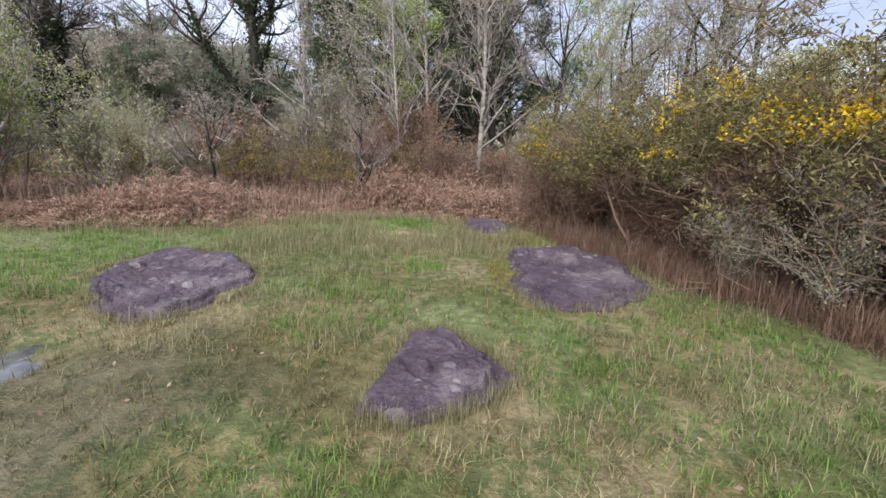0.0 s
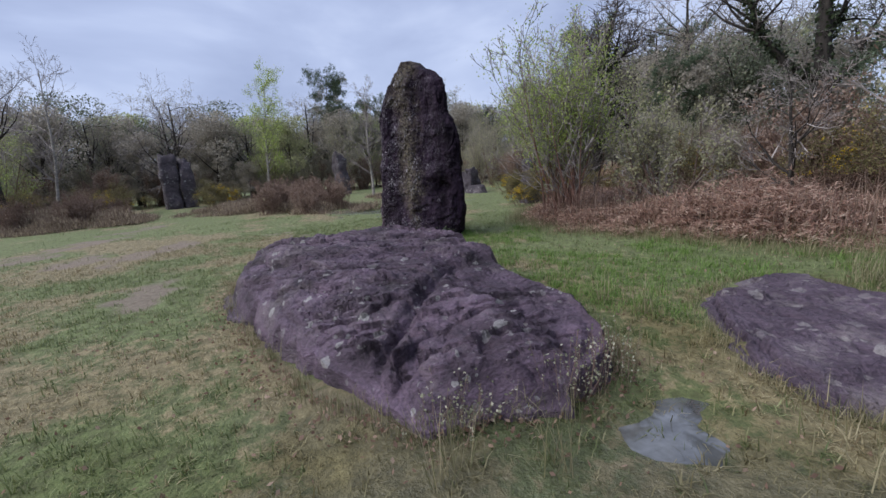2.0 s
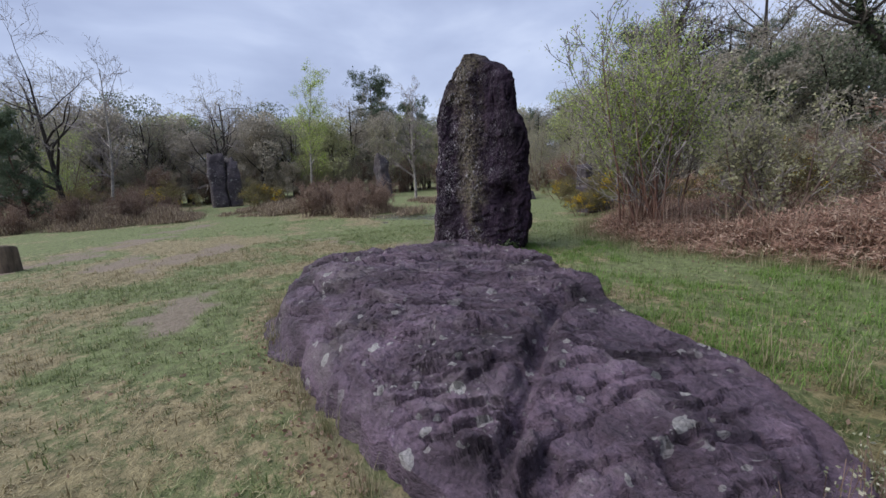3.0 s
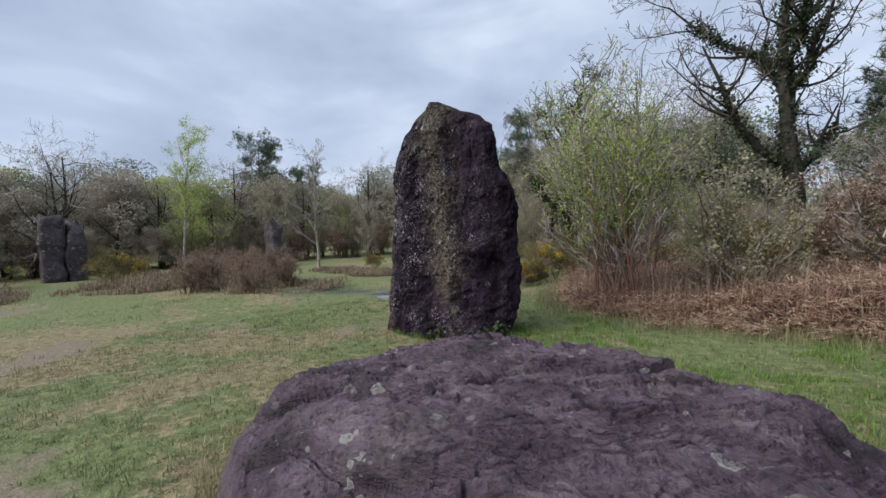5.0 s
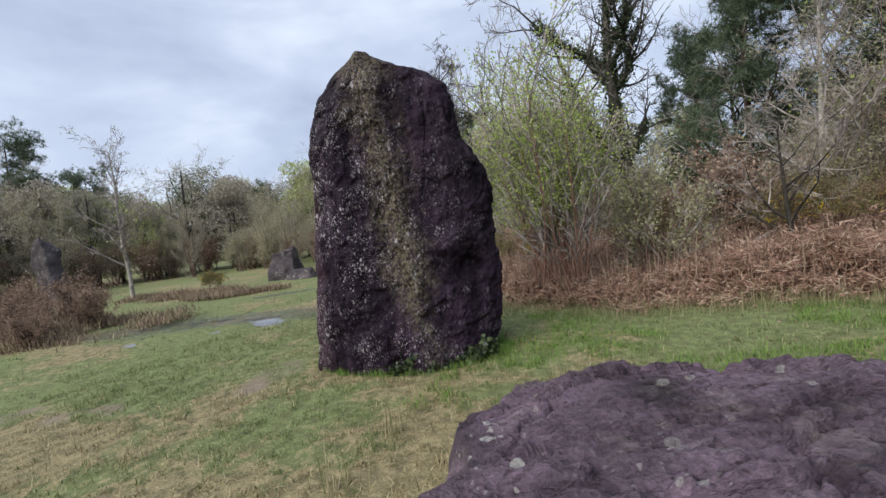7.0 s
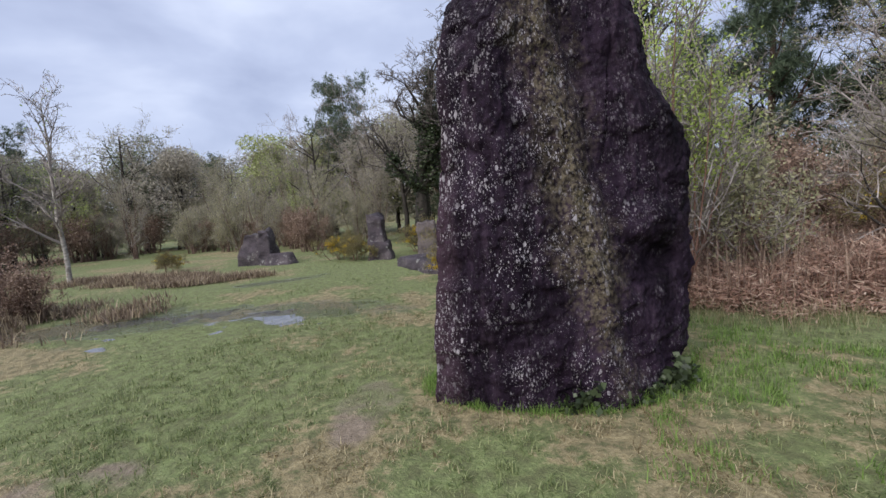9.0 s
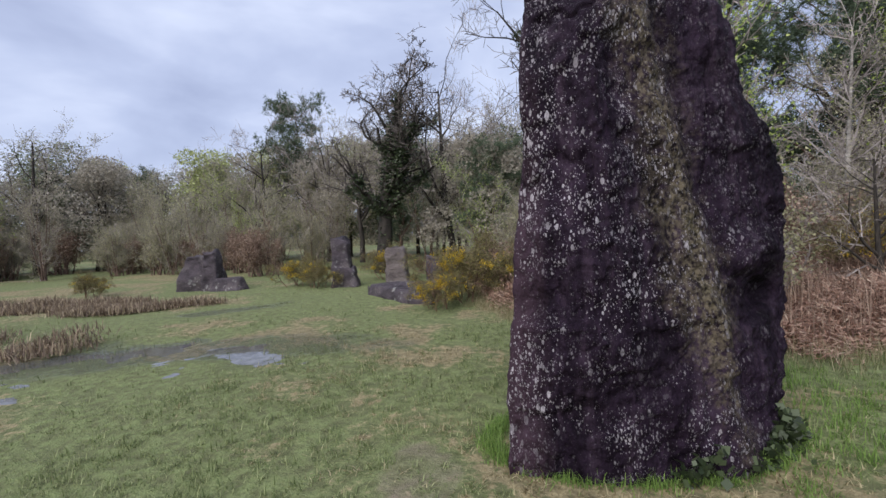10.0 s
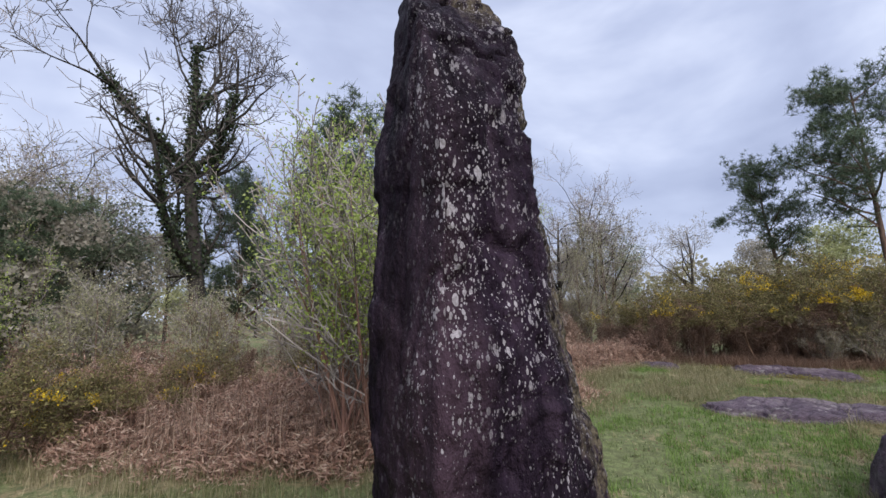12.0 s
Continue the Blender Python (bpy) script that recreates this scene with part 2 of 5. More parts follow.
def rock(name, dark, light, spots=0.5, crust=False, spot_size=11.0, lich=(0.36, 0.36, 0.34), pale=0.25):
    """Purple schist with grain, weathering and pale lichen spots."""
    m, nt, b = base(name, 0.72)
    b.inputs["Specular IOR Level"].default_value = 0.07 if crust else 0.34
    oc = object_coords(nt)
    stretch = nt.nodes.new("ShaderNodeMapping")
    stretch.inputs["Scale"].default_value = (1, 1, 0.5) if crust else (1.3, 1.3, 2.6)
    stretch.inputs["Rotation"].default_value = (0, 0, 0) if crust else (0.0, 0.2, 0.15)
    link(nt, oc, stretch.inputs["Vector"])
    v = stretch.outputs["Vector"]
    broad = noise_fac(nt, 1.6, 5, 0.6, v)
    grain = noise_fac(nt, 26, 5, 0.65, v)
    col = ramp(nt, broad, (0.3, dark), (0.72, light))
    col = mixc(nt, 0.6, col, ramp(nt, grain, (0.3, 0.15), (0.7, 0.88)), "OVERLAY")
    if crust:
        streak = nt.nodes.new("ShaderNodeMapping")
        streak.inputs["Scale"].default_value = (1, 1, 0.16)
        link(nt, oc, streak.inputs["Vector"])
        runs = noise_fac(nt, 7, 5, 0.7, streak.outputs["Vector"])
        col = mixc(nt, ramp(nt, runs, (0.5, 0.0), (0.68, 0.5)), col, (0.066, 0.044, 0.066))
        col = mixc(nt, ramp(nt, runs, (0.32, 0.7), (0.46, 0.0)), col, (0.004, 0.0025, 0.004))
        split = nt.nodes.new("ShaderNodeSeparateXYZ")
        link(nt, oc, split.inputs[0])
        # smooth brown purple rock at the narrow end, its colour lightened for the light there
        lit_bare_end = calc(nt, "MULTIPLY_ADD", noise_fac(nt, 5, 4, 0.65, streak.outputs["Vector"]), 0.3, calc(nt, "ADD", split.outputs[0], 1.2))
        col = mixc(nt, ramp(nt, lit_bare_end, (0.43, 0.55), (0.6, 0.0)), col, mixc(nt, grain, (0.04, 0.024, 0.033), (0.09, 0.056, 0.072)))
        centre = calc(nt, "MULTIPLY_ADD", split.outputs[2], -0.15, 0.33)
        centre = calc(nt, "ADD", centre, calc(nt, "MULTIPLY_ADD", noise_fac(nt, 2.6, 2, 0.5, oc), 0.5, -0.25))
        off = calc(nt, "ABSOLUTE", calc(nt, "SUBTRACT", split.outputs[0], centre))
        edge = calc(nt, "MULTIPLY_ADD", noise_fac(nt, 9, 5, 0.75, oc), 0.55, off)
        low = calc(nt, "MULTIPLY_ADD", calc(nt, "SUBTRACT", 1.0, split.outputs[2]), 0.22, edge)
        band = ramp(nt, calc(nt, "MAXIMUM", low, edge), (0.26, 0.8), (0.6, 0.0))
        patchy = calc(nt, "MULTIPLY", band, ramp(nt, noise_fac(nt, 30, 3, 0.6, oc), (0.4, 0.05), (0.58, 0.95)))
        col = mixc(nt, patchy, col, (0.16, 0.135, 0.09))
        green = ramp(nt, noise_fac(nt, 5, 3, 0.6, oc), (0.5, 0.0), (0.7, 0.35))
        col = mixc(nt, calc(nt, "MULTIPLY", green, band), col, (0.085, 0.085, 0.03))
    if crust:
        mask = ramp(nt, noise_fac(nt, 1.8, 3, 0.6, oc), (0.40, 0.12), (0.56, 1.0))
        mask = calc(nt, "MULTIPLY", mask, ramp(nt, calc(nt, "MULTIPLY_ADD", noise_fac(nt, 3, 3, 0.6, oc), 0.5, split.outputs[0]), (0.4, 1.0), (0.85, 0.3)))
        mask = calc(nt, "MULTIPLY", mask, ramp(nt, calc(nt, "MULTIPLY_ADD", noise_fac(nt, 4, 3, 0.6, oc), 0.3, split.outputs[1]), (0.18, 1.0), (0.3, 0.22)))
    else:
        mask = ramp(nt, noise_fac(nt, 1.3, 3, 0.6, oc), (0.4, 0.0), (0.6, 1.0))
        stain = ramp(nt, noise_fac(nt, 2.4, 5, 0.7, oc), (0.52, 0.0), (0.66, pale))
        col = mixc(nt, stain, col, (0.3, 0.265, 0.25))
    tall = nt.nodes.new("ShaderNodeMapping")
    tall.inputs["Scale"].default_value = (1, 1, 0.5) if crust else (1, 1, 1)
    link(nt, oc, tall.inputs["Vector"])
    warp = nt.nodes.new("ShaderNodeMix")
    warp.data_type = "VECTOR"
    warp.inputs[0].default_value = (0.28 if crust else 0.55) / spot_size
    nz = node(nt, "ShaderNodeTexNoise", Scale=14.0, Detail=3.0)
    link(nt, oc, nz.inputs["Vector"])
    link(nt, tall.outputs["Vector"], warp.inputs[4])
    link(nt, nz.outputs["Color"], warp.inputs[5])
    if crust:
        flow = nt.nodes.new("ShaderNodeMapping")
        flow.inputs["Scale"].default_value = (1, 1, 0.2)
        link(nt, oc, flow.inputs["Vector"])
        mask = calc(nt, "MULTIPLY", mask, ramp(nt, noise_fac(nt, 6.5, 4, 0.65, flow.outputs["Vector"]), (0.36, 0.45), (0.54, 1.0)))
        thick = ramp(nt, noise_fac(nt, 5, 3, 0.6, oc), (0.4, 0.5), (0.6, 1.1))
    sizes = ((spot_size, 0.34, 0.85), (spot_size * 2.1, 0.36, 0.7), (spot_size * 4.5, 0.3, 0.4))
    for size, cut, fade in ((spot_size * 0.8, 0.3, 0.8), (spot_size * 1.9, 0.38, 0.8), (spot_size * 4.2, 0.42, 0.7)) if crust else sizes:
        vo = node(nt, "ShaderNodeTexVoronoi", Scale=size)
        link(nt, warp.outputs[1], vo.inputs["Vector"])
        sp = nt.nodes.new("ShaderNodeSeparateColor")
        link(nt, vo.outputs["Color"], sp.inputs[0])
        limit = calc(nt, "MULTIPLY", sp.outputs[0], cut * 1.3)
        if crust:
            limit = calc(nt, "MULTIPLY", limit, thick)
        inner = calc(nt, "LESS_THAN", vo.outputs["Distance"], calc(nt, "MULTIPLY", limit, calc(nt, "LESS_THAN", sp.outputs[1], spots)))
        f = calc(nt, "MULTIPLY", calc(nt, "MULTIPLY", inner, mask), fade)
        col = mixc(nt, f, col, mixc(nt, ramp(nt, noise_fac(nt, 70, 2, 0.6, oc), (0.3, 0.0), (0.7, 1.0)), lich, tuple(0.6 * c for c in lich)))
    link(nt, col, b.inputs["Base Color"])
    link(nt, ramp(nt, grain, (0.3, 0.5), (0.7, 0.78)), b.inputs["Roughness"])
    hgt = calc(nt, "ADD", calc(nt, "MULTIPLY", grain, 0.5), noise_fac(nt, 9, 6, 0.65, v))
    bump(nt, b, hgt, 1.0, 0.06)
    return m


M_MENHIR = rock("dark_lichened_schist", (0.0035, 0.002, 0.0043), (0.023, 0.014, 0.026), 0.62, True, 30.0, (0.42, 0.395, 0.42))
M_BOULDER = rock("purple_schist", (0.019, 0.0125, 0.018), (0.17, 0.118, 0.163), 0.18, False, 8.5, (0.42, 0.41, 0.39))
M_SLAB = rock("worn_purple_schist", (0.05, 0.034, 0.048), (0.125, 0.092, 0.122), 0.35, False, 6.0, (0.36, 0.33, 0.32), 0.4)
M_DARK_STONE = rock("dark_wet_schist", (0.025, 0.02, 0.025), (0.085, 0.068, 0.08), 0.3, False, 6.0)
M_PALE_STONE = rock("pale_grey_schist", (0.075, 0.06, 0.062), (0.19, 0.16, 0.15), 0.4, False, 6.0)
M_FAR_STONE = rock("grey_purple_schist", (0.028, 0.022, 0.028), (0.09, 0.072, 0.085), 0.5, False, 6.0)


def meadow_colour(nt, blade):
    pos = nt.nodes.new("ShaderNodeNewGeometry").outputs["Position"]
    straw, bare, wet = attr(nt, "straw"), attr(nt, "bare"), attr(nt, "wet")
    rnd = island(nt) if blade else noise_fac(nt, 45, 4, 0.7, pos)
    tuft = noise_fac(nt, 9, 4, 0.65, pos)
    greens = ramp(nt, rnd, (0.15, (0.1, 0.135, 0.048)), (0.55, (0.185, 0.225, 0.09)), (0.9, (0.3, 0.33, 0.16)))
    straws = ramp(nt, rnd, (0.15, (0.15, 0.115, 0.06)), (0.5, (0.28, 0.235, 0.13)), (0.9, (0.45, 0.39, 0.24)))
    s = calc(nt, "ADD", straw, calc(nt, "MULTIPLY_ADD", tuft, 1.6, -0.8))
    s = calc(nt, "ADD", s, calc(nt, "MULTIPLY_ADD", rnd, 0.36, -0.18))
    col = mixc(nt, ramp(nt, s, (0.46, 0.0), (0.68, 1.0)), greens, straws)
    if blade:
        col = mixc(nt, calc(nt, "MULTIPLY", wet, 0.45), col, (0.06, 0.07, 0.03))
    if not blade:
        col = mixc(nt, ramp(nt, tuft, (0.38, 0.65), (0.62, 0.05)), col, (0.07, 0.062, 0.034), "MIX")
        earth = ramp(nt, noise_fac(nt, 16, 5, 0.7, pos), (0.3, (0.135, 0.105, 0.078)), (0.7, (0.26, 0.21, 0.165)))
        col = mixc(nt, ramp(nt, calc(nt, "ADD", bare, calc(nt, "MULTIPLY_ADD", tuft, 0.5, -0.25)), (0.3, 0.0), (0.7, 0.9)), col, earth)
        col = mixc(nt, calc(nt, "MULTIPLY", wet, 0.5), col, (0.06, 0.065, 0.045))
    col = mixc(nt, attr(nt, "damp"), col, (0.66, 0.67, 0.52), "MULTIPLY")
    return col, pos, tuft, wet


def make_ground_material():
    m, nt, b = base("meadow_turf", 0.9)
    col, pos, tuft, wet = meadow_colour(nt, False)
    link(nt, col, b.inputs["Base Color"])
    film = calc(nt, "ADD", wet, calc(nt, "MULTIPLY_ADD", noise_fac(nt, 3.5, 5, 0.7, pos), 1.4, -0.9))
    link(nt, ramp(nt, film, (0.2, 0.92), (0.65, 0.2)), b.inputs["Roughness"])
    bump(nt, b, calc(nt, "ADD", noise_fac(nt, 40, 4, 0.7, pos), tuft), 0.8, 0.03)
    return m


def leafy(name, *stops, rough=0.6, through_light=0.3, per_object=0.0):
    """Leaves, blades and needles, with a colour for each piece and some light through them."""
    m, nt, b = base(name, rough)
    r = island(nt)
    col = ramp(nt, r, *stops)
    if per_object:
        col = mixc(nt, calc(nt, "MULTIPLY", each(nt), per_object), col, (0.3, 0.26, 0.21))
    glow = nt.nodes.new("ShaderNodeBsdfTranslucent")
    mix = node(nt, "ShaderNodeMixShader", Fac=through_light)
    link(nt, col, b.inputs["Base Color"])
    link(nt, col, glow.inputs["Color"])
    link(nt, b.outputs[0], mix.inputs[1])
    link(nt, glow.outputs[0], mix.inputs[2])
    link(nt, mix.outputs[0], nt.nodes["Material Output"].inputs["Surface"])
    return m


def make_blade_material():
    m, nt, b = base("grass_blades", 0.6)
    col = meadow_colour(nt, True)[0]
    glow = nt.nodes.new("ShaderNodeBsdfTranslucent")
    mix = node(nt, "ShaderNodeMixShader", Fac=0.35)
    link(nt, col, b.inputs["Base Color"])
    link(nt, col, glow.inputs["Color"])
    link(nt, b.outputs[0], mix.inputs[1])
    link(nt, glow.outputs[0], mix.inputs[2])
    link(nt, mix.outputs[0], nt.nodes["Material Output"].inputs["Surface"])
    return m


def bark(name, dark, light, scale=9.0, stretch=0.25):
    m, nt, b = base(name, 0.9)
    oc = object_coords(nt)
    mp = nt.nodes.new("ShaderNodeMapping")
    mp.inputs["Scale"].default_value = (1, 1, stretch)
    link(nt, oc, mp.inputs["Vector"])
    f = noise_fac(nt, scale, 5, 0.65, mp.outputs["Vector"])
    link(nt, ramp(nt, f, (0.32, dark), (0.68, light)), b.inputs["Base Color"])
    bump(nt, b, f, 0.6, 0.02)
    return m


M_GROUND = make_ground_material()
M_BLADE = make_blade_material()
M_LONG = leafy("long_dry_grass", (0.1, (0.11, 0.125, 0.045)), (0.4, (0.19, 0.175, 0.09)), (0.9, (0.35, 0.31, 0.19)))
M_LUSH = leafy("lush_grass", (0.1, (0.085, 0.155, 0.03)), (0.9, (0.2, 0.3, 0.075)))
M_BRACKEN = leafy("dead_bracken", (0.05, (0.13, 0.075, 0.058)), (0.4, (0.34, 0.205, 0.15)), (0.8, (0.5, 0.35, 0.27)), (1.0, (0.6, 0.49, 0.38)), through_light=0.45)
M_HEATHER = leafy("winter_heather", (0.1, (0.11, 0.078, 0.058)), (0.6, (0.25, 0.19, 0.135)), (0.95, (0.46, 0.385, 0.255)), through_light=0.3)
M_GORSE = leafy("gorse_spines", (0.1, (0.078, 0.072, 0.031)), (0.5, (0.169, 0.156, 0.065)), (0.95, (0.312, 0.273, 0.117)), through_light=0.35)
M_BLOSSOM = leafy("gorse_blossom", (0.1, (0.42, 0.27, 0.01)), (0.6, (0.62, 0.44, 0.02)), (1.0, (0.72, 0.55, 0.05)), through_light=0.3)
M_DRYTWIG = leafy("dry_twigs", (0.1, (0.13, 0.088, 0.066)), (0.9, (0.36, 0.265, 0.2)), through_light=0.2)
M_GORSESTEM = leafy("gorse_stems", (0.1, (0.07, 0.042, 0.03)), (0.9, (0.2, 0.13, 0.09)), through_light=0.1)
M_BROWN = leafy("brown_undergrowth", (0.1, (0.15, 0.09, 0.064)), (0.6, (0.29, 0.19, 0.138)), (1.0, (0.43, 0.32, 0.24)), through_light=0.45)
M_IVY = leafy("ivy_leaves", (0.1, (0.02, 0.03, 0.014)), (0.6, (0.045, 0.062, 0.03)), (1.0, (0.085, 0.11, 0.055)), rough=0.4, through_light=0.2)
M_SPRING = leafy("young_leaves", (0.1, (0.24, 0.33, 0.07)), (0.6, (0.4, 0.5, 0.13)), (1.0, (0.58, 0.65, 0.22)), through_light=0.55)
M_OLIVE = leafy("willow_buds", (0.1, (0.23, 0.235, 0.13)), (0.6, (0.385, 0.38, 0.22)), (1.0, (0.55, 0.53, 0.33)), through_light=0.5, per_object=0.6)
M_PINE = leafy("pine_needles", (0.1, (0.05, 0.073, 0.045)), (0.6, (0.1, 0.138, 0.083)), (1.0, (0.18, 0.225, 0.14)), through_light=0.3)
M_TWIG = leafy("grey_twigs", (0.1, (0.13, 0.11, 0.1)), (0.9, (0.37, 0.33, 0.31)), rough=0.9, through_light=0.0)
M_REDTWIG = leafy("red_brown_twigs", (0.1, (0.09, 0.055, 0.042)), (0.9, (0.25, 0.16, 0.12)), rough=0.9, through_light=0.0)
M_DARKTWIG = leafy("dark_oak_twigs", (0.1, (0.05, 0.042, 0.038)), (0.9, (0.16, 0.14, 0.125)), rough=0.9, through_light=0.0)
M_PALE = leafy("pale_weed_leaves", (0.1, (0.16, 0.17, 0.09)), (0.6, (0.3, 0.31, 0.2)), (1.0, (0.48, 0.46, 0.36)))
M_MOSS = leafy("yellow_moss", (0.1, (0.16, 0.15, 0.02)), (0.9, (0.32, 0.29, 0.05)))
# Far crowns: leaf colours greyed and lightened to stand in for distance haze.
M_FARGREEN = leafy("hazy_green_leaves", (0.1, (0.250, 0.281, 0.112)), (0.6, (0.388, 0.425, 0.181)), (1.0, (0.537, 0.575, 0.275)), through_light=0.45, per_object=0.4)
M_FARBROWN = leafy("hazed_brown_buds", (0.1, (0.26, 0.235, 0.19)), (0.6, (0.4, 0.37, 0.3)), (1.0, (0.54, 0.5, 0.42)), through_light=0.55, per_object=0.4)
M_FARDARK = leafy("dark_evergreen", (0.1, (0.101, 0.121, 0.081)), (0.6, (0.176, 0.203, 0.135)), (1.0, (0.284, 0.317, 0.216)), through_light=0.3)
M_BARK = bark("dark_bark", (0.014, 0.012, 0.01), (0.055, 0.047, 0.04))
M_BIRCH = bark("white_birch_bark", (0.12, 0.105, 0.09), (0.42, 0.4, 0.36), 6.0, 2.2)
M_PINEBARK = bark("red_pine_bark", (0.05, 0.032, 0.025), (0.15, 0.095, 0.07))
M_STEM = bark("brown_stems", (0.07, 0.045, 0.035), (0.2, 0.14, 0.11), 14.0)
M_REDSTEM = bark("red_brown_stems", (0.11, 0.055, 0.042), (0.3, 0.175, 0.135), 14.0)
M_WOOD = bark("weathered_post_wood", (0.05, 0.04, 0.03), (0.17, 0.13, 0.095), 12.0, 0.15)


def make_water():
    m, nt, b = base("shallow_puddle_water", 0.06)
    pos = nt.nodes.new("ShaderNodeNewGeometry").outputs["Position"]
    # Muddy water tone, raised to grey-blue to paint in some sky reflection.
    link(nt, ramp(nt, noise_fac(nt, 8, 4, 0.6, pos), (0.35, (0.07, 0.072, 0.07)), (0.65, (0.14, 0.145, 0.15))), b.inputs["Base Color"])
    b.inputs["Specular IOR Level"].default_value = 1.0
    bump(nt, b, noise_fac(nt, 25, 2, 0.5, pos), 0.08, 0.01)
    return m


M_WATER = make_water()


# ---- ground ----
def build_ground():
    def axis(lo, hi, fine_lo, fine_hi, step):
        fine = np.arange(fine_lo, fine_hi, step)
        left = fine_lo - np.geomspace(step, fine_lo - lo, 46)[::-1]
        right = fine_hi + np.geomspace(step, hi - fine_hi, 46) - step
        return np.unique(np.r_[left, fine, right])
    xs, ys = axis(-1800, 1800, -24, 6, 0.11), axis(-1800, 1800, -4, 17, 0.11)
    x, y = np.meshgrid(xs, ys)
    bare, wet, straw = meadow(x, y)
    z = np.where(np.hypot(x + 5, y - 4) < 200, land(x, y), 0.0)
    n, k = len(xs), len(ys)
    i = np.arange(n * k).reshape(k, n)
    quads = np.stack([i[:-1, :-1], i[:-1, 1:], i[1:, 1:], i[1:, :-1]], -1).reshape(-1, 4)
    me = mesh_np("ground", np.c_[x.ravel(), y.ravel(), z.ravel()], quads, M_GROUND, True, {"bare": bare.ravel(), "wet": wet.ravel(), "straw": straw.ravel(), "damp": damp(x, y).ravel()})
    tagged(new("ground", me), "short damp meadow turf with straw and bare earth patches", "ground", kind="structure")


build_ground()


def puddle(poly, z):
    """A thin sheet of water with a wavering edge."""
    p = np.array(poly)
    c = p.mean(0)
    rel = p - c
    ang = np.arctan2(rel[:, 1], rel[:, 0])
    o = np.argsort(ang)
    th = np.linspace(-math.pi, math.pi, 72, endpoint=False)
    r = np.interp(th, ang[o], np.hypot(rel[o, 0], rel[o, 1]), period=2 * math.pi)
    r = r * (1 + 0.2 * vnoise(np.c_[th * 3, th * 0, th * 0 + 4.0]))
    top = np.c_[r * np.cos(th), r * np.sin(th), 0 * th]
    verts = np.r_[top, top * (1.04, 1.04, 1) + (0, 0, -0.02), [(0, 0, 0)]]
    m = len(th)
    tris = [(i, (i + 1) % m, 2 * m) for i in range(m)] + [t for i in range(m) for t in ((i, i + m, (i + 1) % m), ((i + 1) % m, i + m, (i + 1) % m + m))]
    ob = new("puddle", mesh_np("puddle", verts, tris, M_WATER, True))
    ob.location = (c[0], c[1], z)
    return tagged(ob, "small shallow rain puddle among sodden grass", "puddle", kind="structure")


puddle([(-2.98 + 1.4 * (px + 2.98), 2.62 + 1.4 * (py - 2.62)) for px, py in PUDDLE], -0.037)
puddle([(-18.2, 5.2), (-17.6, 6.8), (-15.8, 7.6), (-14.0, 7.7), (-12.8, 7.2), (-13.8, 6.1), (-15.2, 5.4), (-16.6, 5.0)], -0.024)



# ---- stones ----
def ring_mesh(name, rings, material):
    """A closed skin over rings of points, capped at the top and at the bottom."""
    k, n = rings.shape[:2]
    v = np.r_[rings.reshape(-1, 3), [rings[-1].mean(0)], [rings[0].mean(0)]]
    i = np.arange(n)
    j = (i + 1) % n
    f = [np.stack([r * n + i, r * n + j, (r + 1) * n + j], -1) for r in range(k - 1)] + [np.stack([r * n + i, (r + 1) * n + j, (r + 1) * n + i], -1) for r in range(k - 1)]
    f.append(np.stack([(k - 1) * n + i, (k - 1) * n + j, 0 * i + k * n], -1))
    f.append(np.stack([j, i, 0 * i + k * n + 1], -1))
    return mesh_np(name, v, np.concatenate(f), material, True)


def rounded(poly, n, soft):
    """n points round a polygon with its corners eased."""
    p = np.array(poly)
    q = np.r_[p, p[:1]]
    s = np.r_[0, np.cumsum(np.hypot(*np.diff(q, axis=0).T))]
    at = np.linspace(0, s[-1], n, endpoint=False)
    out = np.c_[np.interp(at, s, q[:, 0]), np.interp(at, s, q[:, 1])]
    for _ in range(soft):
        out = (np.roll(out, 1, 0) + 2 * out + np.roll(out, -1, 0)) / 4
    return out


def outward(rings):
    """Directions out of the rings, level."""
    d = np.roll(rings, -1, 1) - np.roll(rings, 1, 1)
    nrm = np.stack([d[..., 1], -d[..., 0], 0 * d[..., 0]], -1)
    return nrm / (np.linalg.norm(nrm, axis=-1, keepdims=True) + 1e-9)


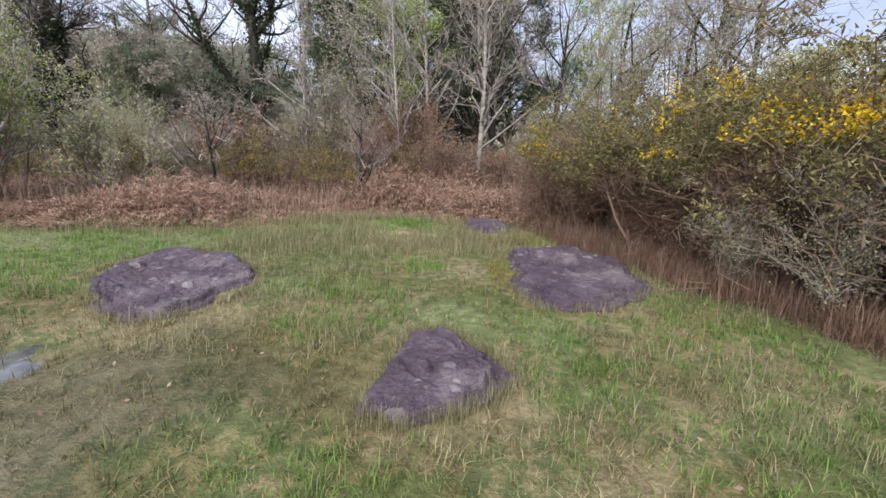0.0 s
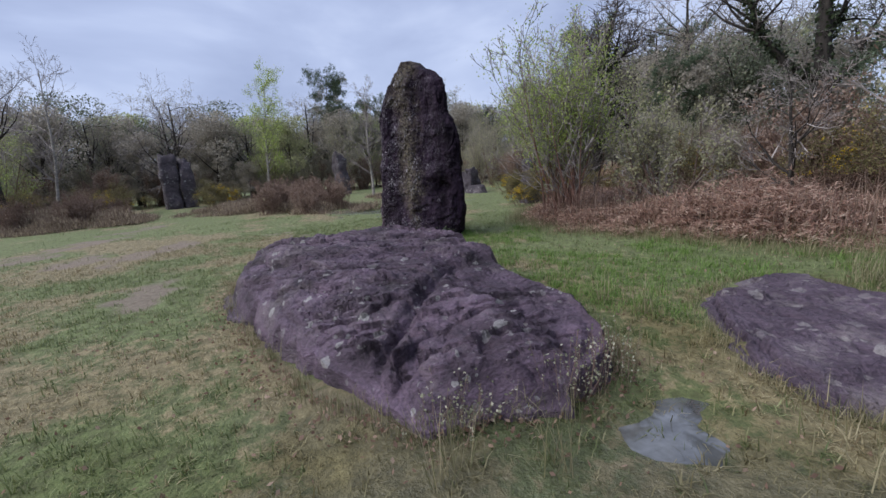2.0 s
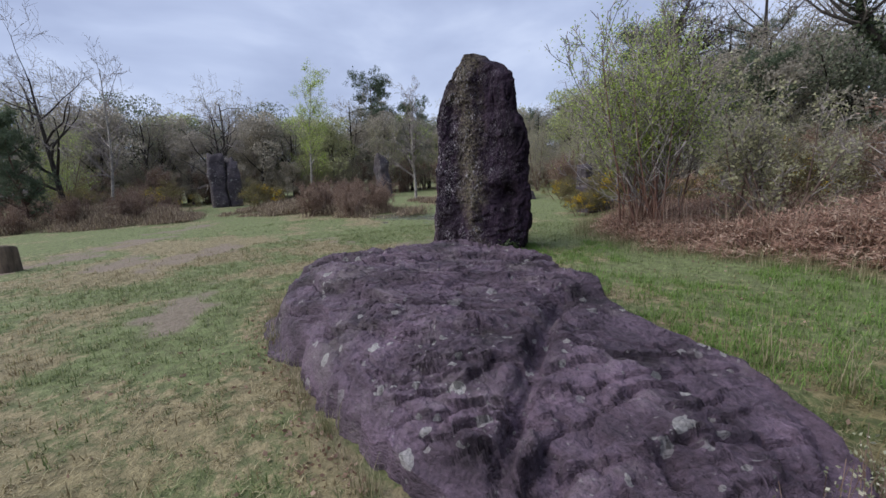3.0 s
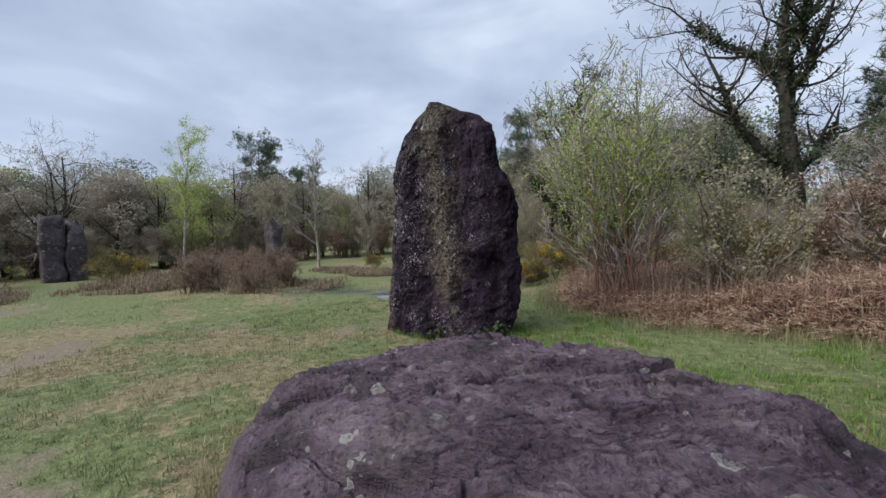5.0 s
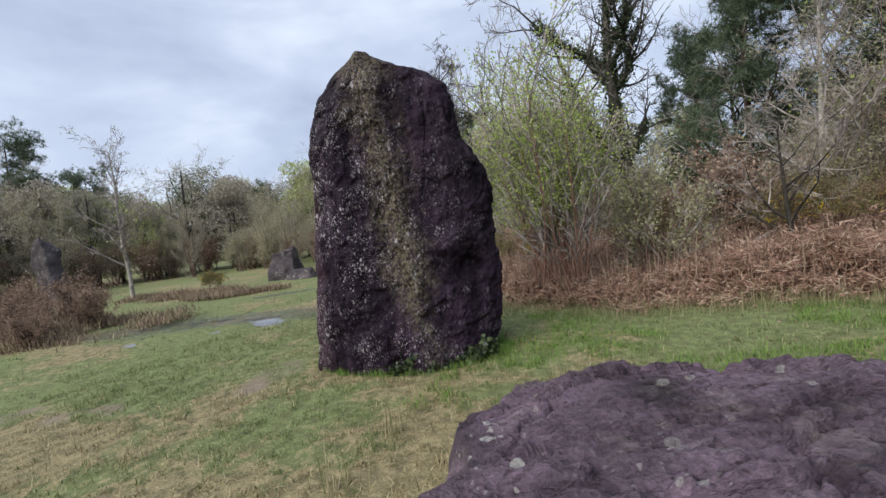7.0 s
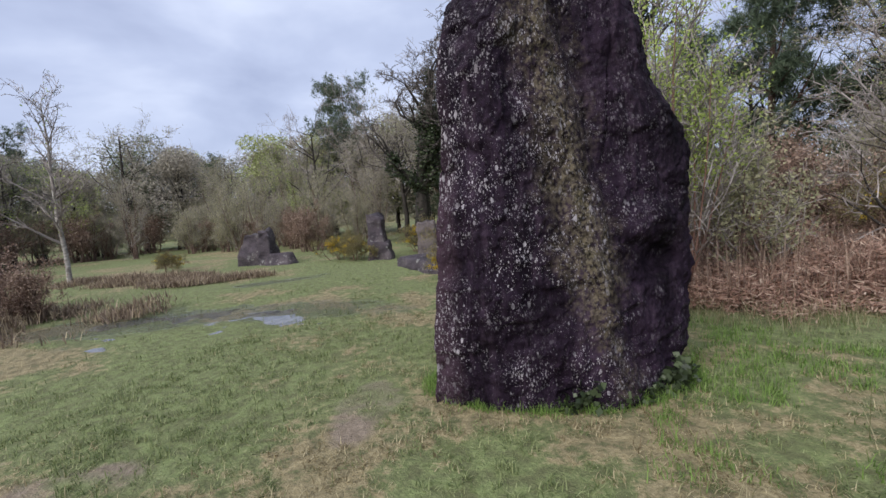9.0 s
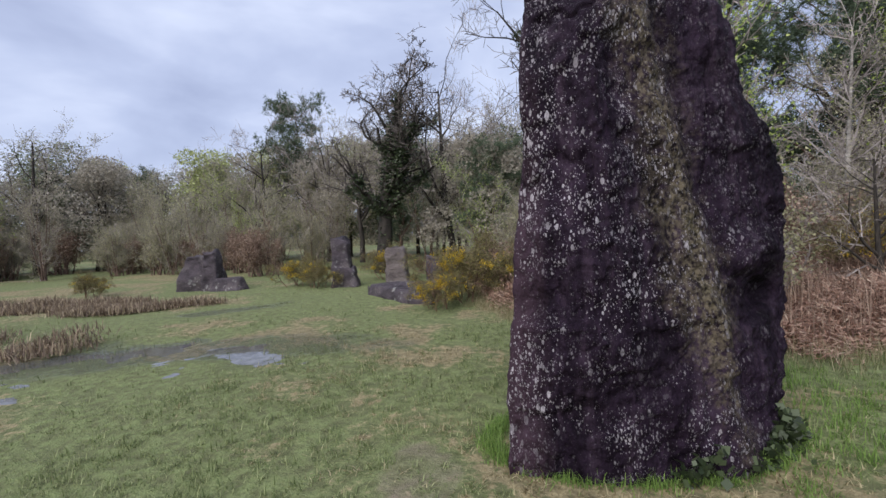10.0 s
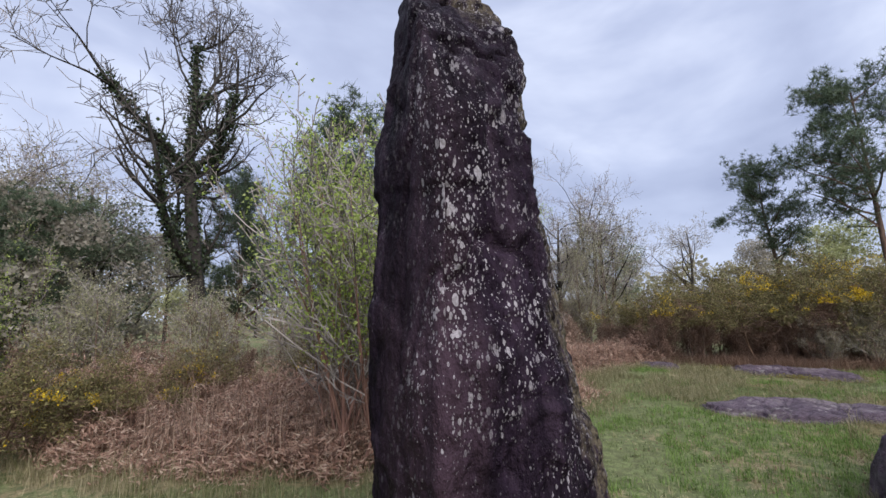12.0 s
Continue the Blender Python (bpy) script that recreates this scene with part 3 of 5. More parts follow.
def build_menhir():
    zs = [0.0, 0.4, 0.8, 1.2, 1.6, 2.0, 2.2, 2.4, 2.7, 3.0, 3.2, 3.35, 3.5]
    left = [-1.08, -1.04, -1.0, -0.96, -0.92, -0.88, -0.86, -0.86, -0.83, -0.77, -0.66, -0.53, -0.32]
    right = [0.98, 1.09, 1.13, 1.11, 1.12, 1.09, 0.96, 0.83, 0.82, 0.77, 0.55, 0.2, -0.1]
    front = [-0.37, -0.38, -0.39, -0.38, -0.36, -0.34, -0.33, -0.31, -0.28, -0.2, -0.1, 0.0, 0.08]
    belly = [-0.43, -0.39, -0.33, -0.25, -0.16, -0.1, -0.07, -0.03, 0.0, 0.04, 0.08, 0.11, 0.14]
    flank = [-0.12, -0.02, 0.03, -0.02, -0.01, 0.01, 0.05, 0.03, 0.05, 0.08, 0.1, 0.12, 0.14]
    end = [-0.16, -0.11, -0.08, -0.07, -0.07, -0.08, -0.07, -0.05, 0.0, 0.1, 0.2, 0.23, 0.26]
    nook = [0.23, 0.26, 0.29, 0.34, 0.37, 0.37, 0.38, 0.37, 0.32, 0.32, 0.36, 0.42, 0.46]
    rings = []
    for z in np.r_[np.linspace(-0.3, 3.2, 230), np.linspace(3.22, 3.49, 20)]:
        l, r, f, b, fl, e, k = (np.interp(z, zs, t) for t in (left, right, front, belly, flank, end, nook))
        mid = np.interp(z, [0, 0.9, 2.6, 3.4], [-0.45, -0.58, -0.45, -0.2])
        backv = np.interp(z, [0, 1.6, 2.6, 3.0, 3.41], [0.88, 0.78, 0.66, 0.58, 0.5])
        poly = [(l, e), (mid, f), (0.4 * (mid + r), b), (max(mid + 0.1, r - 0.14), fl), (r, fl + 0.15), (0.56 * r, backv), (0.25 * l, 0.88 * backv), (0.8 * l, k)]
        ring = rounded(poly, 340, 5)
        rings.append(np.c_[ring, np.full(len(ring), z)])
    for shrink, up in ((0.6, 0.018), (0.2, 0.026)):
        rings.append(rings[-1] * 1)
        c = rings[-2].mean(0)
        rings[-1] = c + (rings[-2] - c) * (shrink, shrink, 1) + (0, 0, up)
    rings = np.array(rings)
    nrm = outward(rings)
    p = rings.reshape(-1, 3)
    d = 0.03 * fbm(p, 2.1, 3, 51) + 0.018 * fbm(p * (1, 1, 0.6), 8.0, 4, 55, 0.62)
    steps = fbm(p * (1, 1, 1.5), 2.6, 2, 58)
    d += 0.014 * np.sign(steps) * smoothstep(0.0, 0.12, np.abs(steps))
    tip = smoothstep(-0.5, -0.8, p[:, 0])
    scale = fbm(p * (1, 1, 1.7), 7.0, 3, 62) * (1 - tip) + fbm(p * (1.6, 1.6, 0.35), 7.0, 3, 63) * tip
    d += 0.011 * (smoothstep(-0.1, 0.12, scale) - 0.5) + 0.008 * fbm(p * (1, 1, 1.3), 21.0, 2, 66)
    cleft = np.abs(fbm(p * (1, 1, 0.28), 3.2, 3, 68))
    d -= 0.035 * np.exp(-(cleft / 0.045) ** 2) * smoothstep(-0.3, 0.3, fbm(p, 1.3, 2, 72))
    u, z = p[:, 0], p[:, 2]
    face = smoothstep(0.25, 0.0, p[:, 1])
    rib = 0.33 - 0.15 * z
    d += face * 0.045 * np.exp(-((u - rib) / 0.13) ** 2)
    d -= face * 0.05 * np.exp(-((u - rib - 0.26) / 0.08) ** 2) * smoothstep(0.8, 1.6, z)
    d -= face * 0.06 * np.exp(-(((u + 0.3) / 0.16) ** 2 + ((z - 2.35) / 0.3) ** 2))
    d -= face * 0.1 * np.exp(-(((u - 0.82) / 0.16) ** 2 + ((z - 0.98) / 0.12) ** 2))
    d += face * 0.05 * np.exp(-(((u - 0.8) / 0.2) ** 2 + ((z - 1.25) / 0.12) ** 2))
    p = p + nrm.reshape(-1, 3) * ((d - 0.008) * np.where(p[:, 1] > 0.5 * p[:, 0] + 0.35, 0.45, 1.0) * (0.35 + 0.65 * smoothstep(3.46, 3.2, z)))[:, None]
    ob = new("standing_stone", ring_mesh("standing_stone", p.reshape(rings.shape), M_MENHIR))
    ob.matrix_world = pose(MENHIR[0], MENHIR[1], 0, 0, 0, 18.07)
    tagged(ob, "tall dark purple menhir speckled with white lichen, standing in turf", "standing stone")


build_menhir()


def flat_rock(name, poly, height, material, seed, rough=0.03, edge=0.18, n=150, layers=34):
    """A rock that lies on the ground: an outline and the height inside it, a number or a function of x, y and the distance from the edge."""
    p = np.array(poly)
    c = p.mean(0)
    rim = rounded(poly, n, 2) - c
    wob = 1 + 0.085 * fbm(np.c_[rim, 0 * rim[:, 0]] + seed, 1.8, 5, seed, 0.6)
    rim = rim * wob[:, None]
    rings = [np.c_[rim * 1.0, np.full(n, -0.15)]]
    line = [tuple(q) for q in rim[::3]]
    line.append(line[0])
    for s in 1 - np.linspace(0, 1, layers)[:-1] ** 1.25:
        xy = rim * s
        d = near_line(xy[:, 0], xy[:, 1], line)
        if callable(height):
            z = height(xy[:, 0] + c[0], xy[:, 1] + c[1], d)
        else:
            z = height * smoothstep(-0.02, edge, d)
        q = np.c_[xy + c, z]
        z = z + smoothstep(0.0, 0.3, d) * rough * fbm(q, 1.6, 6, seed + 3, 0.6)
        crack = np.abs(fbm(q * (1.0, 1.8, 1), 1.1, 3, seed + 6))
        z = z - smoothstep(0.0, 0.2, d) * rough * 0.7 * smoothstep(0.06, 0.0, crack)
        rings.append(np.c_[xy, z])
    ob = new(name, ring_mesh(name, np.array(rings), material))
    ob.location = (c[0], c[1], 0)
    return ob


def boulder_height(x, y, d):
    q = np.c_[x, y, 0 * x]
    slope = np.interp(x, [-8.3, -7.2, -6.0, -5.2, -4.2, -3.5], [0.75, 0.6, 0.5, 0.4, 0.26, 0.4])
    nearside = np.interp(x, [-8.4, -7.75, -6.9, -5.2, -4.3, -3.65, -3.4], [1.7, 1.02, 0.85, 1.0, 1.16, 1.5, 2.2])
    rise = np.maximum(y - nearside, 0)
    z = 0.04 + slope * rise + 0.15 * smoothstep(0.0, 0.14, rise) * smoothstep(-3.8, -5.4, x)
    cap = np.interp(x, [-8.4, -7.6, -6.9, -6.0, -5.0, -3.9, -3.4], [0.38, 0.51, 0.52, 0.5, 0.44, 0.28, 0.2])
    k = 0.06
    h = np.clip(0.5 + 0.5 * (cap - z) / k, 0, 1)
    z = cap * (1 - h) + z * h - k * h * (1 - h)
    z = np.minimum(z, 0.02 + 2.2 * d + 0.16 * smoothstep(0, 0.05, d))
    # the top block ends in a step, and a low shelf lies along the near foot
    z = z - 0.1 * smoothstep(-5.3, -5.1, x + 0.2 * fbm(q, 2.0, 2, 70)) * smoothstep(2.3, 2.6, y + 0.15 * fbm(q, 2.5, 2, 73)) * smoothstep(0.0, 0.1, d)
    # foliation: overlapping flakes with sharp broken edges, tilted along the strike
    inner = smoothstep(0.03, 0.2, d)
    g = np.interp(x, [-8.2, -6.5, -4.6, -3.4], [0.9, 0.8, 0.45, 0.3])
    across = np.interp(x, [-8.2, -6.5, -4.6, -3.4], [3.6, 2.7, 1.1, 0.0]) + g * (y - 2)
    grain = np.c_[across, 0.38 * (0.9 * y + 0.4 * x), 0 * x]
    for step, tilt, wild, size, seed in ((0.09, 0.14, 0.17, 0.85, 71), (0.048, 0.12, 0.11, 1.9, 77), (0.02, 0.09, 0.055, 4.2, 79)):
        h = (tilt * across + wild * fbm(grain, size, 4, seed, 0.55)) / step
        f = h - np.floor(h)
        firm = np.clip(0.65 + 0.8 * fbm(q, 0.9, 2, seed + 5), 0.15, 1.1) * inner
        z = z + firm * step * (smoothstep(0.0, 0.07, f) - f)
        z = z - firm * step * 0.45 * np.exp(-(f / 0.06) ** 2)
    # a smooth low shelf along the near foot, under a deep diagonal lip
    lip = (x + 4.35) * 0.75 + (y - 1.75) * 0.66
    foot = np.exp(-(lip / 0.05) ** 2) * smoothstep(-5.4, -5.0, x) * smoothstep(-3.6, -3.9, x)
    z = z - 0.09 * inner * foot
    # flat bedding: the surface breaks into low terraces and ragged scales along its own levels
    level = z + 0.05 * (x + 6) + 0.03 * (y - 2) + 0.05 * fbm(q, 1.2, 4, 83, 0.55)
    for many, firm, seed in ((7.5, 0.2, 85), (17.0, 0.3, 87)):
        s = level * many
        f = s - np.floor(s)
        sheet = np.clip(0.6 + 0.8 * fbm(q, 1.5, 2, seed), 0, 1)
        z = z + inner * firm * sheet * (smoothstep(0.3, 0.6, f) - f) / many
        z = z - inner * sheet * (0.16 / many) * np.exp(-((f - 0.3) / 0.07) ** 2)
    return np.maximum(z + 0.012 * fbm(q, 14.0, 3, 81, 0.6) * smoothstep(0, 0.2, d), -0.05)


def slab_height(h, edge, seed):
    """A worn slab that breaks into thin sheets, most of all along its rim."""
    def height(x, y, d):
        q = np.c_[x, y, 0 * x]
        z = h * smoothstep(-0.02, edge, d + 0.1 * fbm(q, 2.2, 4, seed))
        level = z + 0.05 * fbm(q, 1.1, 5, seed + 1, 0.55)
        for many, firm in ((18.0, 0.85), (45.0, 0.6)):
            f = level * many - np.floor(level * many)
            z = z + smoothstep(0.0, 0.08, d) * firm * (smoothstep(0.35, 0.6, f) - f) / many
            z = z - smoothstep(0.0, 0.1, d) * (0.3 / many) * np.exp(-((f - 0.36) / 0.08) ** 2)
        return z
    return height


tagged(flat_rock("fallen_stone", BOULDER, boulder_height, M_BOULDER, 4, 0.022, n=880, layers=270), "large fallen purple schist block with ledges, sunk in grass", "boulder")
tagged(flat_rock("flat_stone", SLAB_A, slab_height(0.1, 0.2, 211), M_SLAB, 11, 0.025, n=300, layers=80), "broad flat purple slab lying flush in grass beside a puddle", "flat stone", "flat stones")
tagged(flat_rock("flat_stone", SLAB_B, slab_height(0.11, 0.25, 214), M_SLAB, 14, 0.028, n=300, layers=80), "flat purple slab with mossy edge before dead undergrowth", "flat stone", "flat stones")
tagged(flat_rock("flat_stone", SLAB_C, slab_height(0.06, 0.14, 217), M_SLAB, 17, 0.021, n=300, layers=80), "small angular purple slab with pale patches in long grass", "flat stone", "flat stones")
tagged(flat_rock("flat_stone", SLAB_D, slab_height(0.16, 0.3, 219), M_SLAB, 19, 0.028, n=300, layers=80), "weathered low slab partly overgrown by straw-coloured grass", "flat stone", "flat stones")


def upright(name, x, y, w, d, h, turn, seed, lean=0.0, taper=0.75, peak=0.3, z0=0.0, label="", group="far standing stones", material=None):
    """A rough standing block with a broken top."""
    n, rings = 48, []
    for z in np.linspace(-0.15, 1, 26):
        k = 1 - (1 - taper) * max(z, 0) ** 1.5
        cut = 1.0 if z < 0.8 else 1 - peak * ((z - 0.8) / 0.2) ** 2
        poly = [(-w / 2 * k, -d / 2), (w / 2 * k * cut, -d / 2), (w / 2 * k * cut, d / 2), (-w / 2 * k, d / 2)]
        ring = rounded(poly, n, 2)
        rings.append(np.c_[ring[:, 0] + lean * z * h, ring[:, 1], np.full(n, z * h)])
    rings = np.array(rings)
    p = rings.reshape(-1, 3)
    p = p + outward(rings).reshape(-1, 3) * (0.12 * w * fbm(p / w, 1.4, 4, seed))[:, None]
    p[:, 2] += smoothstep(0.8, 1, p[:, 2] / h) * 0.12 * h * fbm(p[:, :2] / w, 2.0, 2, seed + 5)
    ob = new(name, ring_mesh(name, p.reshape(rings.shape), material or M_FAR_STONE))
    ob.matrix_world = pose(x, y, z0, 0, 0, turn)
    return tagged(ob, label, "standing stone", group)


upright("stone_block", -16.2, 13.6, 0.74, 0.5, 0.58, 10, 81, 0.0, 0.8, 0.1, label="squat broken stone base carrying an upper block")
upright("stone_block", -16.28, 13.6, 0.56, 0.42, 0.92, 6, 82, -0.05, 0.9, 0.1, 0.56, label="upper block of a split standing stone beside gorse")
upright("standing_stone", -14.75, 14.2, 0.66, 0.45, 1.14, 8, 83, 0.02, 0.8, 0.35, label="waist-high grey purple standing stone with pale top", material=M_PALE_STONE)
upright("standing_stone", -13.5, 14.2, 0.5, 0.4, 0.8, -5, 84, 0.0, 0.85, 0.2, label="small dark standing stone behind gorse")
upright("standing_stone", -21.6, 13.8, 1.35, 0.8, 1.15, 12, 85, 0.12, 0.55, 0.4, label="dark leaning standing stone with jagged top")
upright("standing_stone", -20.95, 13.6, 0.5, 0.5, 1.25, 12, 86, 0.03, 0.75, 0.2, label="narrow dark stone against a leaning stone")
tagged(flat_rock("fallen_stone", [(-20.8, 13.2), (-19.8, 13.3), (-19.7, 13.8), (-20.6, 14.1)], 0.4, M_FAR_STONE, 87, 0.05, 0.15, 60, 12), "low dark stone lying against standing stones", "boulder")
tagged(flat_rock("fallen_stone", [(-14.75, 11.75), (-14.2, 12.6), (-13.2, 12.2), (-12.55, 10.7), (-12.7, 10.2), (-13.4, 10.55)], 0.27, M_DARK_STONE, 88, 0.06, 0.06, 80, 16), "long dark slab lying on the grass by gorse", "boulder")
upright("standing_stone", -36.5, -0.6, 1.6, 1.0, 3.7, 5, 91, 0.0, 0.6, 0.3, label="distant tall dark menhir rising out of heather")
upright("standing_stone", -36.3, 0.4, 1.0, 0.8, 3.1, 5, 92, 0.0, 0.8, 0.4, label="distant paler narrow menhir beside a taller one")
upright("standing_stone", -34.5, 10.75, 1.2, 0.8, 3.0, 15, 93, -0.06, 0.6, 0.3, label="distant leaning menhir among birches")


# ---- plants: tools ----
def tubes(segs, sides):
    """Tapered tubes for segments of two ends and two radii."""
    segs = np.asarray(segs, float)
    a, b, ra, rb = segs[:, 0:3], segs[:, 3:6], segs[:, 6], segs[:, 7]
    d = b - a
    d /= np.linalg.norm(d, axis=1, keepdims=True) + 1e-9
    ref = np.where(np.abs(d[:, 2:3]) > 0.9, np.array([[1.0, 0, 0]]), np.array([[0, 0, 1.0]]))
    u = np.cross(d, ref)
    u /= np.linalg.norm(u, axis=1, keepdims=True) + 1e-9
    w = np.cross(d, u)
    th = np.arange(sides) * 2 * math.pi / sides
    rim = u[:, None] * np.cos(th)[None, :, None] + w[:, None] * np.sin(th)[None, :, None]
    v = np.concatenate([a[:, None] + rim * ra[:, None, None], b[:, None] + rim * rb[:, None, None]], 1).reshape(-1, 3)
    k = np.arange(len(segs))[:, None] * 2 * sides
    i, j = np.arange(sides), (np.arange(sides) + 1) % sides
    q = np.stack([k + i, k + j, k + j + sides, k + i + sides], -1).reshape(-1, 4)
    return v, q


def leaves(points, size, g, narrow=0.55, up=0.3, simple=False):
    """A pointed four-cornered leaf at each point, turned at random."""
    n = len(points)
    d = g.normal(size=(n, 3))
    d[:, 2] += up
    d /= np.linalg.norm(d, axis=1, keepdims=True)
    s = np.cross(d, g.normal(size=(n, 3)))
    s /= np.linalg.norm(s, axis=1, keepdims=True) + 1e-9
    size = np.broadcast_to(size, n) * g.uniform(0.6, 1.3, n)
    d, s = d * size[:, None], s * size[:, None] * narrow / 2
    if simple:
        v = np.stack([points - s * 1.2, points + s * 1.2, points + d], 1).reshape(-1, 3)
        return v, np.arange(3 * n).reshape(-1, 3)
    v = np.stack([points, points + d * 0.45 + s, points + d, points + d * 0.45 - s], 1).reshape(-1, 3)
    return v, np.arange(4 * n).reshape(-1, 4)


def blades(base_pts, length, width, g, lean=0.5):
    """One bent pointed blade at each point: two triangles that share a side."""
    n = len(base_pts)
    th = g.uniform(0, 2 * math.pi, n)
    length = np.broadcast_to(length, n) * g.uniform(0.55, 1.35, n)
    tilt = np.minimum(np.abs(g.normal(0.75 * lean, 0.4 * lean, n)), 1.4)
    out = np.c_[np.cos(th), np.sin(th)] * np.sin(tilt)[:, None]
    side = np.c_[-np.sin(th), np.cos(th), 0 * th] * (np.broadcast_to(width, n) / 2)[:, None]
    mid = base_pts + np.c_[out * 0.35, np.cos(np.minimum(tilt * 0.9, 1.45)) * 0.6] * length[:, None]
    tip = base_pts + np.c_[out * 1.0, np.cos(tilt) * 0.95] * length[:, None]
    v = np.stack([base_pts - side, base_pts + side, mid + side * 0.5, tip, mid - side * 0.5], 1).reshape(-1, 3)
    k = np.arange(n)[:, None] * 5
    t = np.stack([k + [0, 1, 2], k + [0, 2, 4], k + [4, 2, 3]], 1).reshape(-1, 3)
    return v, t


def scatter(n, x0, x1, y0, y1, g):
    return g.uniform(x0, x1, n), g.uniform(y0, y1, n)


def off_stones(x, y, slack=0.0):
    bad = np.zeros(len(x), bool)
    for poly in STONES:
        bad |= inside(x, y, poly)
    u, v = (x - MENHIR[0]) * 0.951 + (y - MENHIR[1]) * 0.31, -(x - MENHIR[0]) * 0.31 + (y - MENHIR[1]) * 0.951
    bad |= (np.abs(u) < 0.95) & (v > -0.25) & (v < 0.7)
    bad |= inside(x, y, PUDDLE) & (np.sin(x * 91) > -0.6)
    return ~bad


# ---- trees ----
def skeleton_of(g, height, radius, first=0.3, spread=0.9, levels=4, kids=(7, 5, 4, 3), rise=0.25, wander=0.22, droop=0.0, shrink=0.55, stems=1):
    """Branches as rows of two ends, two radii and a level."""
    segs, which = [], [0]

    def grow(p, d, length, r, level):
        steps = (2 if levels > 4 and level == 3 else 1) if level >= 3 else int(5 - level * 0.9)
        tip = r * (0.2 if level < 2 else 0.32)
        nodes = []
        for s in range(steps):
            d = d + Vector(g.normal(0, wander, 3)) * (0.3 if level == 0 else 1.0)
            d.z += (rise if level < 3 else rise * 0.3) - droop * level * 0.25
            d.normalize()
            q = p + d * (length / steps)
            ra, rb = r + (tip - r) * s / steps, r + (tip - r) * (s + 1) / steps
            segs.append((*p, *q, ra, rb, level, which[0]))
            p = q
            nodes.append((p.copy(), d.copy(), rb))
        if level + 1 >= levels:
            return
        for k in range(kids[level]):
            f = first + (1 - first) * (k + g.uniform(0.1, 0.9)) / kids[level] if level == 0 else g.uniform(0.15, 1.0)
            i = min(steps - 1, int(f * steps))
            bp, bd, br = nodes[i]
            side = Vector(g.normal(0, 1, 3))
            side = (side - bd * side.dot(bd)).normalized()
            nd = (bd * g.uniform(0.35, 0.8) + side * spread).normalized()
            start = bp - bd * (length / steps) * g.uniform(0, 0.9)
            grow(start, nd, length * shrink * g.uniform(0.7, 1.2) * (1.1 - 0.45 * f if level == 0 else 1), max(br * 0.72, 0.004), level + 1)

    for s in range(stems):
        which[0] = s
        lean = Vector((g.normal(0, 0.06), g.normal(0, 0.06), 1)) if stems == 1 else Vector((g.normal(0, 0.28), g.normal(0, 0.28), 1))
        foot = Vector((0, 0, -0.1)) if stems == 1 else Vector((g.normal(0, 0.25), g.normal(0, 0.22), -0.1))
        grow(foot, lean.normalized(), height * (1 if stems == 1 else g.uniform(0.65, 1.05)), radius * (1 if stems == 1 else g.uniform(0.6, 1.1)), 0)
    return np.array(segs)


def along(segs, n, g, spread):
    """n points near segments, in step with their lengths."""
    ln = np.linalg.norm(segs[:, 3:6] - segs[:, 0:3], axis=1)
    i = g.choice(len(segs), n, p=ln / ln.sum())
    return segs[i, 0:3] + (segs[i, 3:6] - segs[i, 0:3]) * g.uniform(0, 1, n)[:, None] + g.normal(0, 1, (n, 3)) * spread


def plant(name, segs, wood, twig, label, category, group="", leaf=None, ivy=0, g=None, fine=2, leaf_from=0.0):
    """A tree or bush: an empty with trunk, twigs and leaf parts."""
    root = tagged(new(name), label, category, group)
    lev = segs[:, 8]
    many = int(segs[:, 9].max())
    if many and name == "hazel_bush":
        for s in range(many + 1):
            v, q = tubes(segs[(lev < fine) & (segs[:, 9] == s)], 6)
            part("stem", mesh_np("stem", v, q, wood, True), root)
    else:
        v, q = tubes(segs[lev < fine], 6)
        tagged(part("stem" if many else "trunk", mesh_np("trunk", v, q, wood, True), root), kind="stuff" if many else "")
    if (lev >= fine).any():
        thin = segs[lev >= fine].copy()
        thin[:, 6:8] = np.maximum(thin[:, 6:8], 0.0085 if name == "oak_tree" else 0.006)
        v, q = tubes(thin, 3)
        tagged(part("twig", mesh_np("twig", v, q, twig), root), kind="stuff")
    if leaf:
        material, n, size, spread, lo = leaf
        p = along(segs[lev >= lo], n, g, spread)
        p = p[p[:, 2] > leaf_from * (1 + 0.4 * fbm(p, 1.5, 2, 3))]
        v, q = leaves(p, size, g, 0.75, 0.3, n > 2000)
        part("crown", mesh_np("crown", v, q, material), root)
    if ivy:
        limbs = segs[lev < 2]
        limbs = limbs[(limbs[:, 6] > 0.06)]
        p = along(limbs, ivy, g, 0.1)
        v, q = leaves(p, 0.095, g, 0.9)
        part("ivy", mesh_np("ivy", v, q, M_IVY), root, "dark glossy ivy round trunk and limbs")
    return root


def ivy_oak(seed, h=11.0, ivy=5200):
    g = np.random.default_rng(seed)
    s = skeleton_of(g, h * 0.82, 0.27, 0.2, 0.8, 5, (15, 7, 6, 5), 0.34, 0.24, 0, 0.44)
    return plant("oak_tree", s, M_BARK, M_DARKTWIG, "tall leafless oak with twisted limbs and clinging ivy", "tree", "trees", None, ivy, g, 3)


def bare_tree(seed, h=9.0, label="leafless grey tree with fine upswept twigs", olive=0):
    g = np.random.default_rng(seed)
    s = skeleton_of(g, h * 0.8, 0.17, 0.22, 0.75, 5, (12, 5, 4, 4), 0.17, 0.2, 0, 0.5)
    return plant("bare_tree", s, M_BARK, M_TWIG, label, "tree", "trees", (M_OLIVE, olive, 0.07, 0.12, 2) if olive else None, 0, g, 2)


